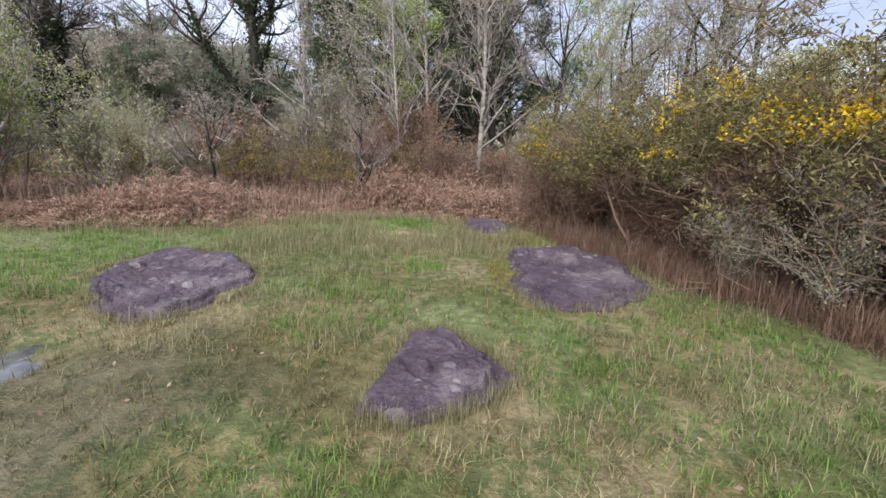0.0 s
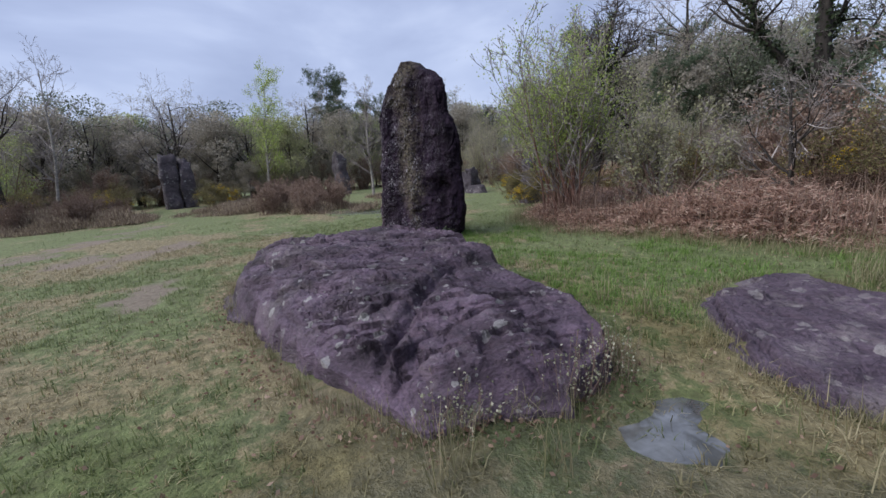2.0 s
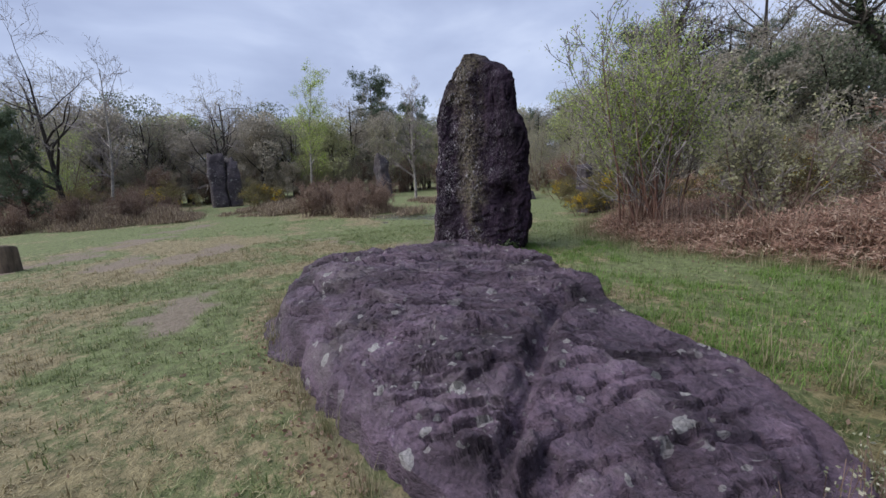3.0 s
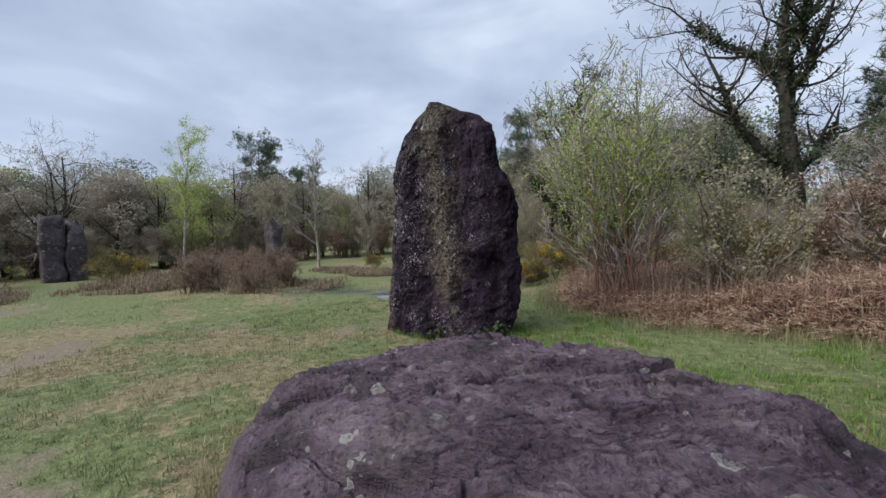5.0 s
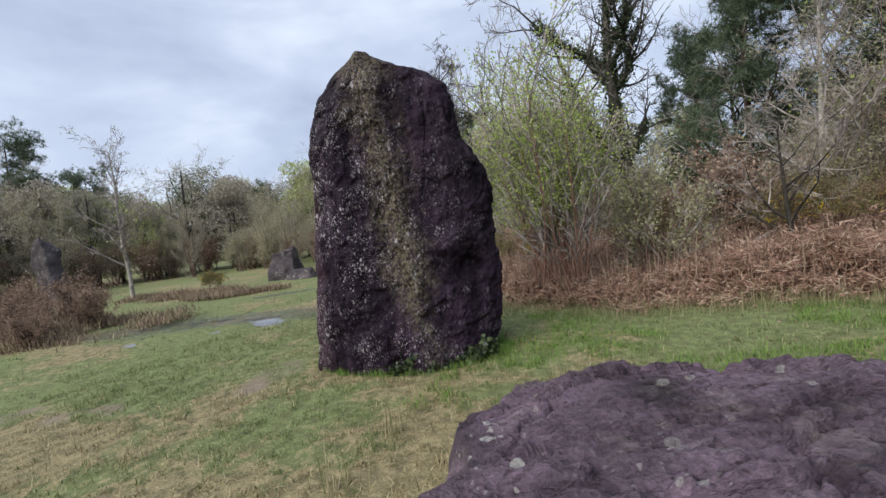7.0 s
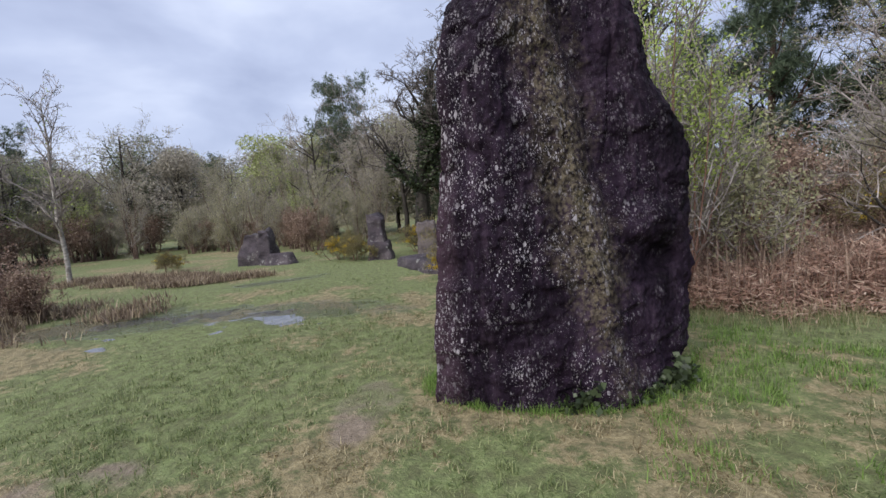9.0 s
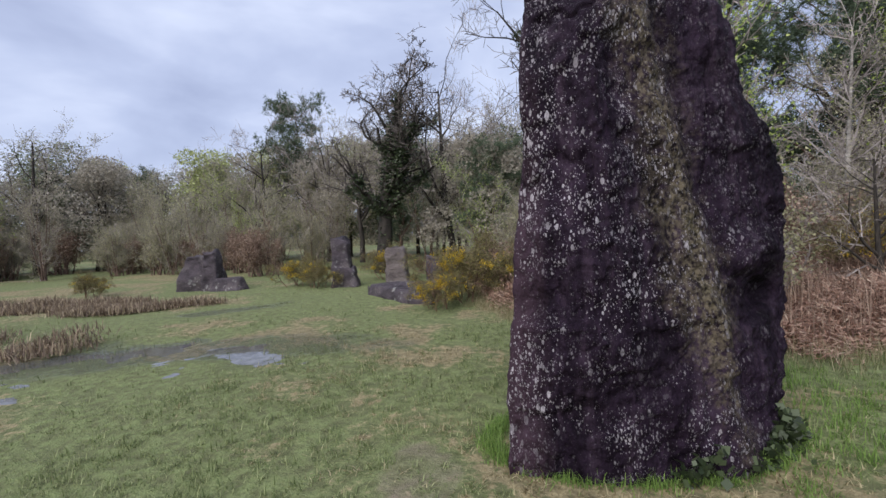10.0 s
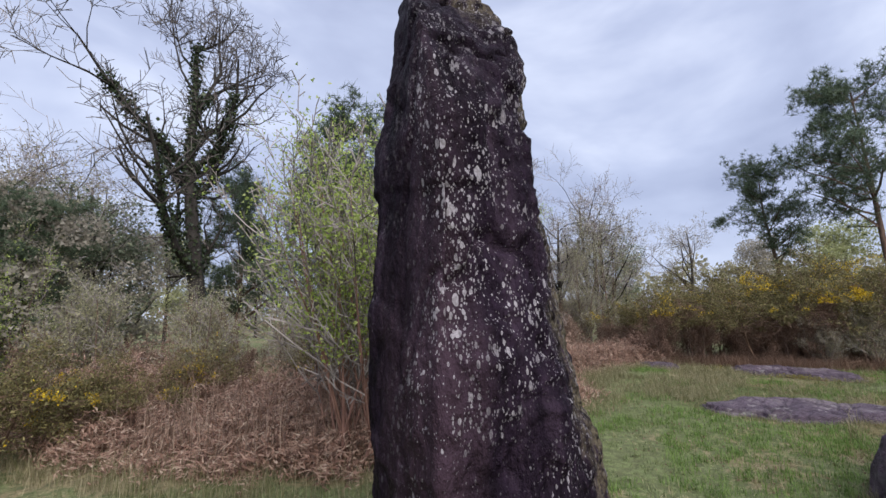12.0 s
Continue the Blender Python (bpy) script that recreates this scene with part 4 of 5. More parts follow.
def birch(seed, h=9.0, n=9000, leaf=M_SPRING):
    g = np.random.default_rng(seed)
    s = skeleton_of(g, h * 0.95, 0.09, 0.2, 0.5, 4, (24, 7, 5), 0.1, 0.12, 0.12, 0.33)
    return plant("birch_tree", s, M_BIRCH, M_TWIG, "slender white-barked birch with sparse fresh leaves", "tree", "trees", (leaf, n, 0.07, 0.12, 2) if n else None, 0, g, 1)


def pine(seed, h=11.0, bare_part=0.5, n=2400):
    g = np.random.default_rng(seed)
    s = skeleton_of(g, h, 0.16, bare_part, 1.15, 3, (26, 8), 0.05, 0.12, 0, 0.3)
    root = plant("pine_tree", s, M_PINEBARK, M_PINEBARK, "dark green pine with layered open boughs", "tree", "trees", None, 0, g, 1)
    tip = s[(s[:, 8] == 2)]
    tuft = tip[g.integers(0, len(tip), n), 3:6] + g.normal(0, 0.16, (n, 3))
    p = np.repeat(tuft, 14, 0)
    d = g.normal(size=(len(p), 3))
    d[:, 2] += 0.5
    d /= np.linalg.norm(d, axis=1, keepdims=True)
    w = np.cross(d, g.normal(size=d.shape))
    w *= 0.012 / (np.linalg.norm(w, axis=1, keepdims=True) + 1e-9)
    v = np.stack([p - w, p + w, p + d * g.uniform(0.16, 0.36, len(p))[:, None]], 1).reshape(-1, 3)
    part("needles", mesh_np("needles", v, np.arange(len(v)).reshape(-1, 3), M_PINE), root)
    return root


def willow(seed, h=6.0, leaf=M_OLIVE, n=7000, stems=7, label="many-stemmed olive-budding willow thicket", size=0.06, twig=M_TWIG):
    g = np.random.default_rng(seed)
    s = skeleton_of(g, h * 0.95, 0.05, 0.15, 0.6, 4, (8, 5, 3), 0.12, 0.16, 0, 0.4, stems)
    return plant("willow_bush", s, M_STEM, twig, label, "bush", "bushes", (leaf, n, size, 0.1, 1), 0, g, 1)


def gorse(seed, h=2.6, w=1.3, flowers=5200, spines=42000, label="overgrown gorse bush with yellow blossom and brown bare base", low=0.47):
    g = np.random.default_rng(seed)
    s = skeleton_of(g, h * 0.8, 0.03, 0.3, 0.8, 4, (7, 5, 3), 0.12, 0.25, 0, 0.5, 9)
    s[:, [0, 1, 3, 4]] *= w / max(0.3, np.percentile(np.abs(s[:, 3:5]), 92))
    s[:, [2, 5]] *= h / s[:, 5].max()
    root = tagged(new("gorse_bush"), label, "bush", "gorse bushes")
    thin = s.copy()
    thin[:, 6:8] = np.maximum(thin[:, 6:8], 0.004)
    v, q = tubes(thin, 3)
    tagged(part("stem", mesh_np("stem", v, q, M_GORSESTEM), root, "brown brittle stems"), kind="stuff")
    tips = s[(s[:, 8] >= 2)]
    p = along(tips, spines, g, 0.06)
    p = p[(p[:, 2] > h * low * (1 + 0.6 * fbm(p, 1.3, 2, seed))) & (fbm(p, 1.6, 2, seed + 9) > -0.5)]
    v, q = leaves(p, 0.05, g, 0.32, 0.3, True)
    part("foliage", mesh_np("foliage", v, q, M_GORSE), root, "olive green spiny foliage")
    if flowers:
        p = along(tips, flowers * 9, g, 0.035)
        p = p[(p[:, 2] > h * (low + 0.08)) & (fbm(p, 1.9, 2, seed + 20) > 0.47)][:flowers]
        v, q = leaves(p, 0.03, g, 0.9, 0.3, True)
        part("blossom", mesh_np("blossom", v, q, M_BLOSSOM), root, "bright yellow flower clusters")
    return root


def put(ob, x, y, turn=0.0, scale=1.0):
    ob.matrix_basis = pose(x, y, land1(x, y) if abs(x) < 60 else 0, 0, 0, turn) @ Matrix.Scale(scale, 4)
    return ob


def again(ob, x, y, turn=0.0, scale=1.0):
    c = copy_thing(ob, Matrix())
    return put(c, x, y, turn, scale)


def far_tree(seed, h, material, label, n=9000, wide=0.42, name="tree"):
    """A full-crowned tree: trunk, limbs and a crown of clumped leaves with gaps."""
    g = np.random.default_rng(seed)
    s = skeleton_of(g, h * 0.8, 0.13, 0.2, 0.7, 4, (9, 4, 3), 0.2, 0.18, 0, 0.45)
    root = plant(name, s, M_BARK, M_TWIG, label, "tree", "trees", None, 0, g, 2)
    k = 34
    c = np.c_[g.normal(0, wide * h * 0.36, (k, 2)), g.uniform(0.22, 0.93, k) * h]
    c[:, :2] *= (1.15 - 0.75 * np.abs(c[:, 2:3] / h - 0.45) * 1.4)
    i = g.integers(0, k, n)
    d = g.normal(size=(n, 3))
    d *= (g.uniform(0.3, 1, n) ** 0.5 / np.linalg.norm(d, axis=1))[:, None]
    p = c[i] + d * (0.13 * h * g.uniform(0.6, 1.25, k)[i])[:, None] * (1.1, 1.1, 0.8)
    v, q = leaves(p, 0.13, g, 0.75, 0.3, True)
    part("crown", mesh_np("crown", v, q, material), root)
    return root


# shrub behind the menhir, many thin stems
def hazel():
    g = np.random.default_rng(301)
    s = skeleton_of(g, 3.75, 0.022, 0.25, 0.5, 4, (8, 4, 3), 0.12, 0.12, 0, 0.38, 34)
    s[:, [0, 1, 3, 4]] *= 0.95
    return plant("hazel_bush", s, M_REDSTEM, M_TWIG, "many-stemmed bush with fresh yellow-green leaves over bracken", "bush", "", (M_SPRING, 22000, 0.036, 0.1, 1), 0, g, 1, 1.5)


put(hazel(), -8.6, 7.85, 20)
put(willow(302, 3.2, M_OLIVE, 5000, 8, "olive green budding bush beside a taller leafy bush"), -7.2, 9.2, 40, 0.85)
put(ivy_oak(311, 12.5, 11000), -7.9, 18.6, 30, 1.18)
oak_b = put(ivy_oak(312, 9.0, 9000), -16.7, 18.2, 0)
oak_b.matrix_basis = oak_b.matrix_basis @ Matrix.Diagonal((1.35, 1.35, 1.0, 1.0))
bare_a = put(bare_tree(321), -14.6, 23.5, 0, 1.25)
bare_b = put(bare_tree(322, 9.0, "leafless grey tree hazed with olive buds", 2600), -20.5, 25.0)
birch_a = put(birch(331, 9.8), -39.5, 6.0)
birch_b = put(birch(332, 6.2, 120), -25.6, 9.8)
birch_c = put(birch(333, 8.5, 0), -31.7, -5.8)
pine_a = put(pine(341, 11.0), -48.4, 14.5)
pine_b = put(pine(342, 9.0, 0.12, 3000), 0.8, 16.8)
willow_a = put(willow(351, 7.0), -40.4, 13.2)
willow_b = put(willow(352, 6.0, M_SPRING, 6000, 6, "round bush hazed with pale spring leaves"), -43.0, 7.2)

for ob, places in (
    (bare_a, [(-29.3, -6.9, 0.95), (-38.6, -0.1, 0.9), (-34.5, 29.0, 0.9), (-40.7, 25.5, 0.85), (-27.6, 26.8, 1.05), (9.4, 14.5, 1.05), (-11.0, 24.0, 0.95), (1.4, 13.6, 0.8), (-4.4, 17.8, 0.75), (3.6, 15.0, 0.8), (-24.0, 27.5, 1.1), (-33.0, -12.0, 0.9), (7.5, 12.6, 0.8), (-5.1, 9.5, 0.33), (-2.0, 10.2, 0.3)]),
    (bare_b, [(-10.7, 20.5, 0.85), (-18.6, 24.0, 0.95), (-30.5, 29.5, 0.9), (-2.2, 14.2, 0.75), (5.2, 13.4, 0.8), (0.4, 15.6, 0.9), (-13.0, 20.0, 0.85), (-47.0, -5.0, 0.85), (6.6, 12.4, 0.75), (-57.4, 2.4, 0.9)]),
    (birch_a, [(5.8, 16.3, 0.95), (-0.9, 13.2, 0.75)]),
    (birch_b, [(-3.9, 12.2, 0.9), (1.0, 12.6, 1.1)]),
    (birch_c, [(-1.3, 12.0, 0.7), (-0.2, 13.0, 0.8)]),
    (pine_a, [(-50.7, 19.9, 0.85), (-26.9, 29.6, 1.0), (-40.6, 28.7, 0.62), (12.4, 3.3, 0.98), (15.0, 6.8, 0.75), (-60.0, 24.0, 0.8)]),
    (pine_b, [(-0.4, 15.6, 0.8), (-12.4, 17.0, 0.5), (-18.5, 26.0, 0.9), (-4.3, 17.6, 0.95), (-1.9, 16.4, 1.05), (-5.4, 23.0, 0.9), (2.6, 17.5, 1.0), (-27.0, -7.6, 0.5)]),
    (willow_a, [(-46.4, 9.9, 1.05), (-34.6, 24.4, 0.95), (-44.7, 24.6, 1.0), (-38.5, 27.5, 1.0), (-31.0, 27.5, 1.0), (-36.0, 19.0, 0.8), (-48.0, 2.0, 1.0), (-50.0, -6.0, 1.05), (-42.0, -11.0, 1.0), (-23.0, 24.5, 0.9), (-15.8, 22.5, 0.8), (6.5, 11.8, 0.9), (-37.0, -9.0, 0.9), (1.2, 16.5, 0.9), (4.4, 12.2, 0.7)]),
    (willow_b, [(-45.0, 16.0, 1.0), (-41.0, 19.5, 0.9), (-54.0, 5.0, 1.1), (-33.5, -8.5, 0.8), (-28.5, 24.8, 0.8), (-12.0, 16.5, 0.6)]),
):
    for k, (x, y, s) in enumerate(places):
        again(ob, x, y, (k * 83 + x * 11) % 360, s)

far_a = put(far_tree(371, 7.6, M_FARGREEN, "round-crowned tree hazed with fresh green"), -44.0, 9.0)
far_b = put(far_tree(372, 7.4, M_FARBROWN, "round-crowned grey brown tree in bud"), -50.0, 3.0)
far_c = put(far_tree(373, 8.2, M_FARDARK, "dense dark evergreen tree", 9000, 0.34), -52.0, -4.0)
for k in range(58):
    y = -22 + 0.95 * k
    x = -51 - 5 * math.sin(k * 2.1) + 0.016 * (y - 6) ** 2
    again((far_b, far_a, far_b, far_c, far_b, bare_b)[k % 6], x, y, k * 57 % 360, 0.85 + 0.12 * (k % 4))
for k in range(22):
    x = -38 + 1.25 * k
    again((far_b, far_c, far_b, far_a)[k % 4], x, 32 + 2.5 * math.sin(k * 1.7), k * 71 % 360, 0.9 + 0.1 * (k % 4))
again(far_b, -12.2, 17.6, 40, 0.7)
again(far_c, -10.6, 19.5, 140, 0.7)
again(far_b, -9.3, 22.5, 220, 0.7)
thicket_a = put(willow(361, 3.6, M_OLIVE, 15000, 12, "dense twiggy undergrowth thicket budding olive and brown", 0.042), -3.2, 13.0)
thicket_b = put(willow(362, 2.6, M_DRYTWIG, 6000, 12, "dense brown leafless undergrowth thicket", 0.06, M_REDTWIG), -5.5, 12.2)
for k in range(48):
    y = -18 + 1.0 * k
    again((thicket_a, thicket_b, thicket_a, far_b)[k % 4], -45.5 - 2.5 * math.sin(k * 1.3) + 0.018 * (y - 6) ** 2, y, k * 67 % 360, (1.0, 1.3, 0.8, 0.45)[k % 4])
thicket_c = put(willow(363, 2.6, M_BROWN, 18000, 14, "tangled reddish brown undergrowth thicket", 0.036, M_REDTWIG), -1.4, 12.4)
for k in range(34):
    x = -12.5 + 0.56 * k
    again((thicket_a, thicket_c, thicket_b)[k % 3], x, 12.6 + 1.2 * math.sin(k * 1.9) + (0.06 * (x + 4) ** 2 if x < -4 else 0.0) - 0.25 * max(x - 1, 0), k * 61 % 360, 0.45 + 0.09 * (k % 4))
for k in range(26):
    x = -36 + 0.98 * k
    if -20.0 < x < -12.5:
        continue
    again((thicket_a, willow_a, thicket_b)[k % 3], x, 19.5 + 2.0 * math.sin(k * 1.7) + 0.22 * max(-20 - x, 0), k * 71 % 360, (0.8, 0.65, 0.9)[k % 3])
for k, (x, y, s) in enumerate(((3.0, 6.5, 0.42), (3.4, 5.5, 0.42), (3.7, 4.8, 0.42), (4.2, 4.4, 0.45), (4.8, 3.6, 0.45), (2.5, 7.4, 0.5), (4.8, 2.9, 0.5), (2.2, 8.2, 0.5), (4.0, 5.1, 0.5), (4.6, 4.2, 0.5))):
    again(thicket_c, x, y, k * 77 % 360, s * (0.8 + 0.25 * (k % 3)))
for k in range(14):
    again(thicket_c, 3.35 + 0.13 * k + 0.2 * math.sin(k * 2.7), 6.6 - 0.3 * k, k * 97 % 360, 0.34 + 0.06 * (k % 3))
again(thicket_a, 3.75, 3.75, 30, 0.5)
again(thicket_a, 4.3, 3.0, 130, 0.55)
again(thicket_a, 3.3, 4.7, 230, 0.36)
for k in range(30):
    again(thicket_b, (-24.5 - 7 * ((k * 0.618) % 1)) if k % 2 else (-18.5 - 9 * ((k * 0.414) % 1)), (-13 + 11 * ((k * 0.732) % 1)) if k % 2 else (4.4 + 2.0 * ((k * 0.87) % 1)), k * 50 % 360, 0.34 + 0.12 * (k % 3))
again(thicket_b, -22.0, 3.9, 40, 0.62)
again(thicket_b, -21.0, 3.2, 140, 0.5)
again(thicket_b, -29.5, -4.0, 10, 0.7)

# wood behind and round the clearing, out of the way of the walk
for k in range(46):
    th = radians(k * 7.83)
    r = 44 + 7 * math.sin(k * 2.3) + 8 * (k % 3)
    x, y = -14 + r * math.cos(th), 6 + 0.8 * r * math.sin(th)
    again((far_a, far_b, bare_b, far_c, far_b)[k % 5], x, y, k * 47 % 360, 1.05 + 0.15 * (k % 3))


def distant_wood():
    """A belt of far trees, as many leaf clumps of uneven height."""
    g = np.random.default_rng(401)
    n = 90000
    th = g.uniform(0, 2 * math.pi, n)
    r = g.uniform(68, 84, n)
    top = 6.5 + 2.5 * vnoise(np.c_[th * 9, 0 * th, 0 * th], 5) + 1.5 * vnoise(np.c_[th * 31, 0 * th, 0 * th], 6)
    z = top * g.uniform(0, 1, n)
    p = np.c_[-14 + r * np.cos(th), 6 + r * np.sin(th), z]
    v, q = leaves(p, 0.55, g, 0.9)
    tagged(new("distant_wood", mesh_np("distant_wood", v, q, M_OLIVE)), "hazy belt of distant olive grey woodland", "woodland", kind="backdrop")


distant_wood()

# ---- gorse ----
gorse_a, gorse_b = gorse(501, 2.7, 1.25), gorse(502, 2.5, 1.1, 2200)
put(gorse_a, 3.5, 5.9, 0)
put(gorse_b, 2.7, 7.9, 0)
gorse_d = put(gorse(504, 2.2, 0.9, 900, 11000, "open straggling gorse bush with scattered yellow flowers", 0.3), -3.0, 10.6, 30, 0.85)
gorse_c = put(gorse(503, 1.9, 1.1, 3400, 19000, "rounded gorse bush in full yellow flower", 0.12), -29.0, 1.9)
for ob, x, y, turn, s in ((gorse_a, 4.4, 4.4, 120, 1.12), (gorse_b, 3.4, 6.9, 200, 1.0), (gorse_a, 4.9, 7.6, 240, 1.15), (gorse_b, 5.1, 3.0, 60, 1.15), (gorse_a, 4.8, 5.6, 300, 1.3), (gorse_b, 5.9, 5.0, 20, 1.4), (gorse_b, 3.9, 9.4, 150, 0.95),
                          (gorse_d, -4.7, 10.4, 80, 0.9), (gorse_d, -7.4, 10.6, 10, 0.85), (gorse_d, -9.6, 11.5, 100, 0.7), (gorse_c, -10.9, 11.2, 10, 0.7), (gorse_d, -1.2, 11.6, 190, 0.8),
                          (gorse_c, -11.9, 10.9, 50, 0.85), (gorse_c, -12.5, 9.9, 140, 0.5), (gorse_c, -17.0, 13.5, 0, 0.55), (gorse_c, -18.0, 14.0, 90, 0.6), (gorse_c, -15.3, 15.4, 30, 0.7), (gorse_c, -12.8, 14.8, 0, 0.6), (gorse_c, -31.5, -4.2, 0, 1.0), (gorse_c, -34.0, -3.2, 90, 1.1), (gorse_b, -30.0, -6.5, 0, 0.8), (gorse_c, -24.5, 12.5, 0, 0.5)):
    again(ob, x, y, turn, s)


# ---- bracken, heather, grasses ----
def fronds(x, y, g, length=0.75, lift=0.5):
    """Dead fern fronds: a bowed midrib with narrow leaflets on both sides."""
    n = len(x)
    th = g.uniform(0, 2 * math.pi, n)
    ln = length * g.uniform(0.5, 1.25, n)
    rise = lift * g.uniform(0.3, 1.3, n)
    z0 = g.uniform(0, 0.35, n) * lift
    t = np.linspace(0.15, 1, 13)
    px = x[:, None] + np.cos(th)[:, None] * ln[:, None] * t
    py = y[:, None] + np.sin(th)[:, None] * ln[:, None] * t
    pz = z0[:, None] + rise[:, None] * np.sin(t * 2.3) + g.normal(0, 0.02, (n, 13)) + land(x, y)[:, None]
    c = np.stack([px, py, pz], -1)
    side = np.stack([-np.sin(th), np.cos(th), 0 * th], -1)
    vs = []
    w = ln[:, None] * 0.26 * (1.1 - t)
    ahead = np.stack([np.cos(th), np.sin(th), -0.3 + 0 * th], -1)
    for sign in (1, -1):
        tipp = c + sign * side[:, None] * w[..., None] + ahead[:, None] * (w * 0.4)[..., None] + g.normal(0, 0.035, c.shape)
        vs.append(np.stack([c - ahead[:, None] * 0.011, c + ahead[:, None] * 0.011, tipp], 2).reshape(-1, 3))
    rib = np.stack([c[:, :-1], c[:, 1:], c[:, :-1] + side[:, None] * 0.008], 2).reshape(-1, 3)
    v = np.concatenate(vs + [rib])
    return v, np.arange(len(v)).reshape(-1, 3)


def build_bracken():
    g = np.random.default_rng(601)
    x, y = scatter(52000, -13.5, 4.5, 6.5, 16, g)
    keep = inside(x, y, BRACKEN) & (g.uniform(0, 1, len(x)) < smoothstep(4.0, 0.6, near_line(x, y, BRACKEN_EDGE)) + 0.15)
    x, y = x[keep], y[keep]
    d = near_line(x, y, BRACKEN_EDGE)
    lump = np.clip(0.75 + 0.7 * fbm(np.c_[x, y], 0.8, 3, 64), 0.25, 1.5) * smoothstep(-0.3, 0.9, d)
    v, t = fronds(x, y, g, 0.55, 0.55 * lump)
    tagged(new("bracken_bed", mesh_np("bracken_bed", v, t, M_BRACKEN)), "bed of collapsed rust-brown dead bracken along the wood", "bracken", kind="stuff")
    x, y = x[::3], y[::3]
    z = land(x, y)
    v, t = blades(np.c_[x, y, z], 0.85, 0.011, g, 0.5)
    tagged(new("dead_stalks", mesh_np("dead_stalks", v, t, M_DRYTWIG)), "upright brown dead stalks among the bracken", "dry stalks", kind="stuff")


build_bracken()
HEATH = [[(-23.5, -14), (-23.3, -4.6), (-23.7, -1.4), (-27, -1.2), (-33, -3), (-33, -14)],
         [(-25.7, -0.2), (-20.9, 2.4), (-16.9, 5.3), (-17.8, 5.9), (-19.6, 6.7), (-25.0, 7.2), (-32, 5.5), (-31, 1.0)],
         [(-26.0, 9.2), (-21.2, 9.4), (-18.4, 10.5), (-18.9, 11.0), (-23.0, 10.9), (-27, 10.8)]]


def build_heather():
    g = np.random.default_rng(611)
    for poly, n, tall in zip(HEATH, (9000, 9000, 3200), (0.85, 0.55, 0.38)):
        p = np.array(poly)
        x, y = scatter(n * 2, *np.r_[p[:, 0].min(), p[:, 0].max()], *np.r_[p[:, 1].min(), p[:, 1].max()], g)
        lump = fbm(np.c_[x, y], 0.9, 3, 61)
        keep = inside(x + 0.9 * fbm(np.c_[x, y], 0.7, 3, 62), y + 0.7 * fbm(np.c_[x, y], 0.8, 3, 63), poly) & (lump > -0.35)
        x, y, lump = x[keep], y[keep], lump[keep]
        k = 8
        px, py = np.repeat(x, k) + g.normal(0, 0.16, len(x) * k), np.repeat(y, k) + g.normal(0, 0.16, len(x) * k)
        pz = np.repeat(tall * np.clip(0.5 + 0.6 * lump, 0.1, 1.1) * smoothstep(-0.3, 1.6, near_line(x, y, poly + poly[:1])), k) * g.uniform(-0.05, 1, len(px))
        v, t = blades(np.c_[px, py, pz], 0.2, 0.02, g, 1.1)
        tagged(new("heather_patch", mesh_np("heather_patch", v, t, M_HEATHER)), "low brown purple winter heather on the heath", "heather", kind="stuff")


build_heather()


def build_turf():
    g = np.random.default_rng(621)
    pts, wid, lng = [], [], []
    for n, reach, lo, w, l in ((440000, 3.2, 0.0, 0.006, 0.04), (230000, 7.5, 3.0, 0.009, 0.045), (110000, 14.0, 4.0, 0.013, 0.055)):
        x, y = scatter(n, -12 - reach, 2 + reach, -1 - reach, 4 + reach, g)
        d = near_line(x, y, TRACK)
        keep = (d < reach) & (d >= lo) & off_stones(x, y) & (y > -4) & ~(inside(x, y, BRACKEN) & (near_line(x, y, BRACKEN_EDGE) > 0.5))
        bare, wet, straw = meadow(x[keep], y[keep])
        gaps = smoothstep(0.1, -0.45, fbm(np.c_[x[keep], y[keep]], 6.5, 3, 27))
        keep2 = g.uniform(0, 1, keep.sum()) > np.maximum(1.15 * np.maximum(bare, 0.5 * wet), 0.85 * gaps)
        x, y = x[keep][keep2], y[keep][keep2]
        pts.append(np.c_[x, y])
        wid.append(np.full(len(x), w))
        lng.append(l * (0.75 + 0.5 * smoothstep(-0.3, 0.5, fbm(np.c_[x, y], 1.1, 3, 5))))
    p = np.concatenate(pts)
    wid, lng = np.concatenate(wid), np.concatenate(lng)
    wild = smoothstep(-5.0, -2.5, p[:, 0]) * smoothstep(1.0, 2.2, p[:, 1])
    lng = lng * (1 + 0.35 * wild) * (0.6 + 1.2 * smoothstep(0.0, 0.7, fbm(p, 4.5, 3, 69)))
    bare, wet, straw = meadow(p[:, 0], p[:, 1])
    z = land(p[:, 0], p[:, 1]) - 0.004
    v, t = blades(np.c_[p, z], lng, wid, g, 1.3 + 1.0 * straw)
    five = np.repeat(np.c_[straw, bare, wet], 5, 0)
    tagged(new("turf", mesh_np("turf", v, t, M_BLADE, False, {"straw": five[:, 0], "bare": five[:, 1], "wet": five[:, 2], "damp": np.repeat(damp(p[:, 0], p[:, 1]), 5)})), "short mixed green and straw-coloured grass", "grass", kind="stuff")


build_turf()


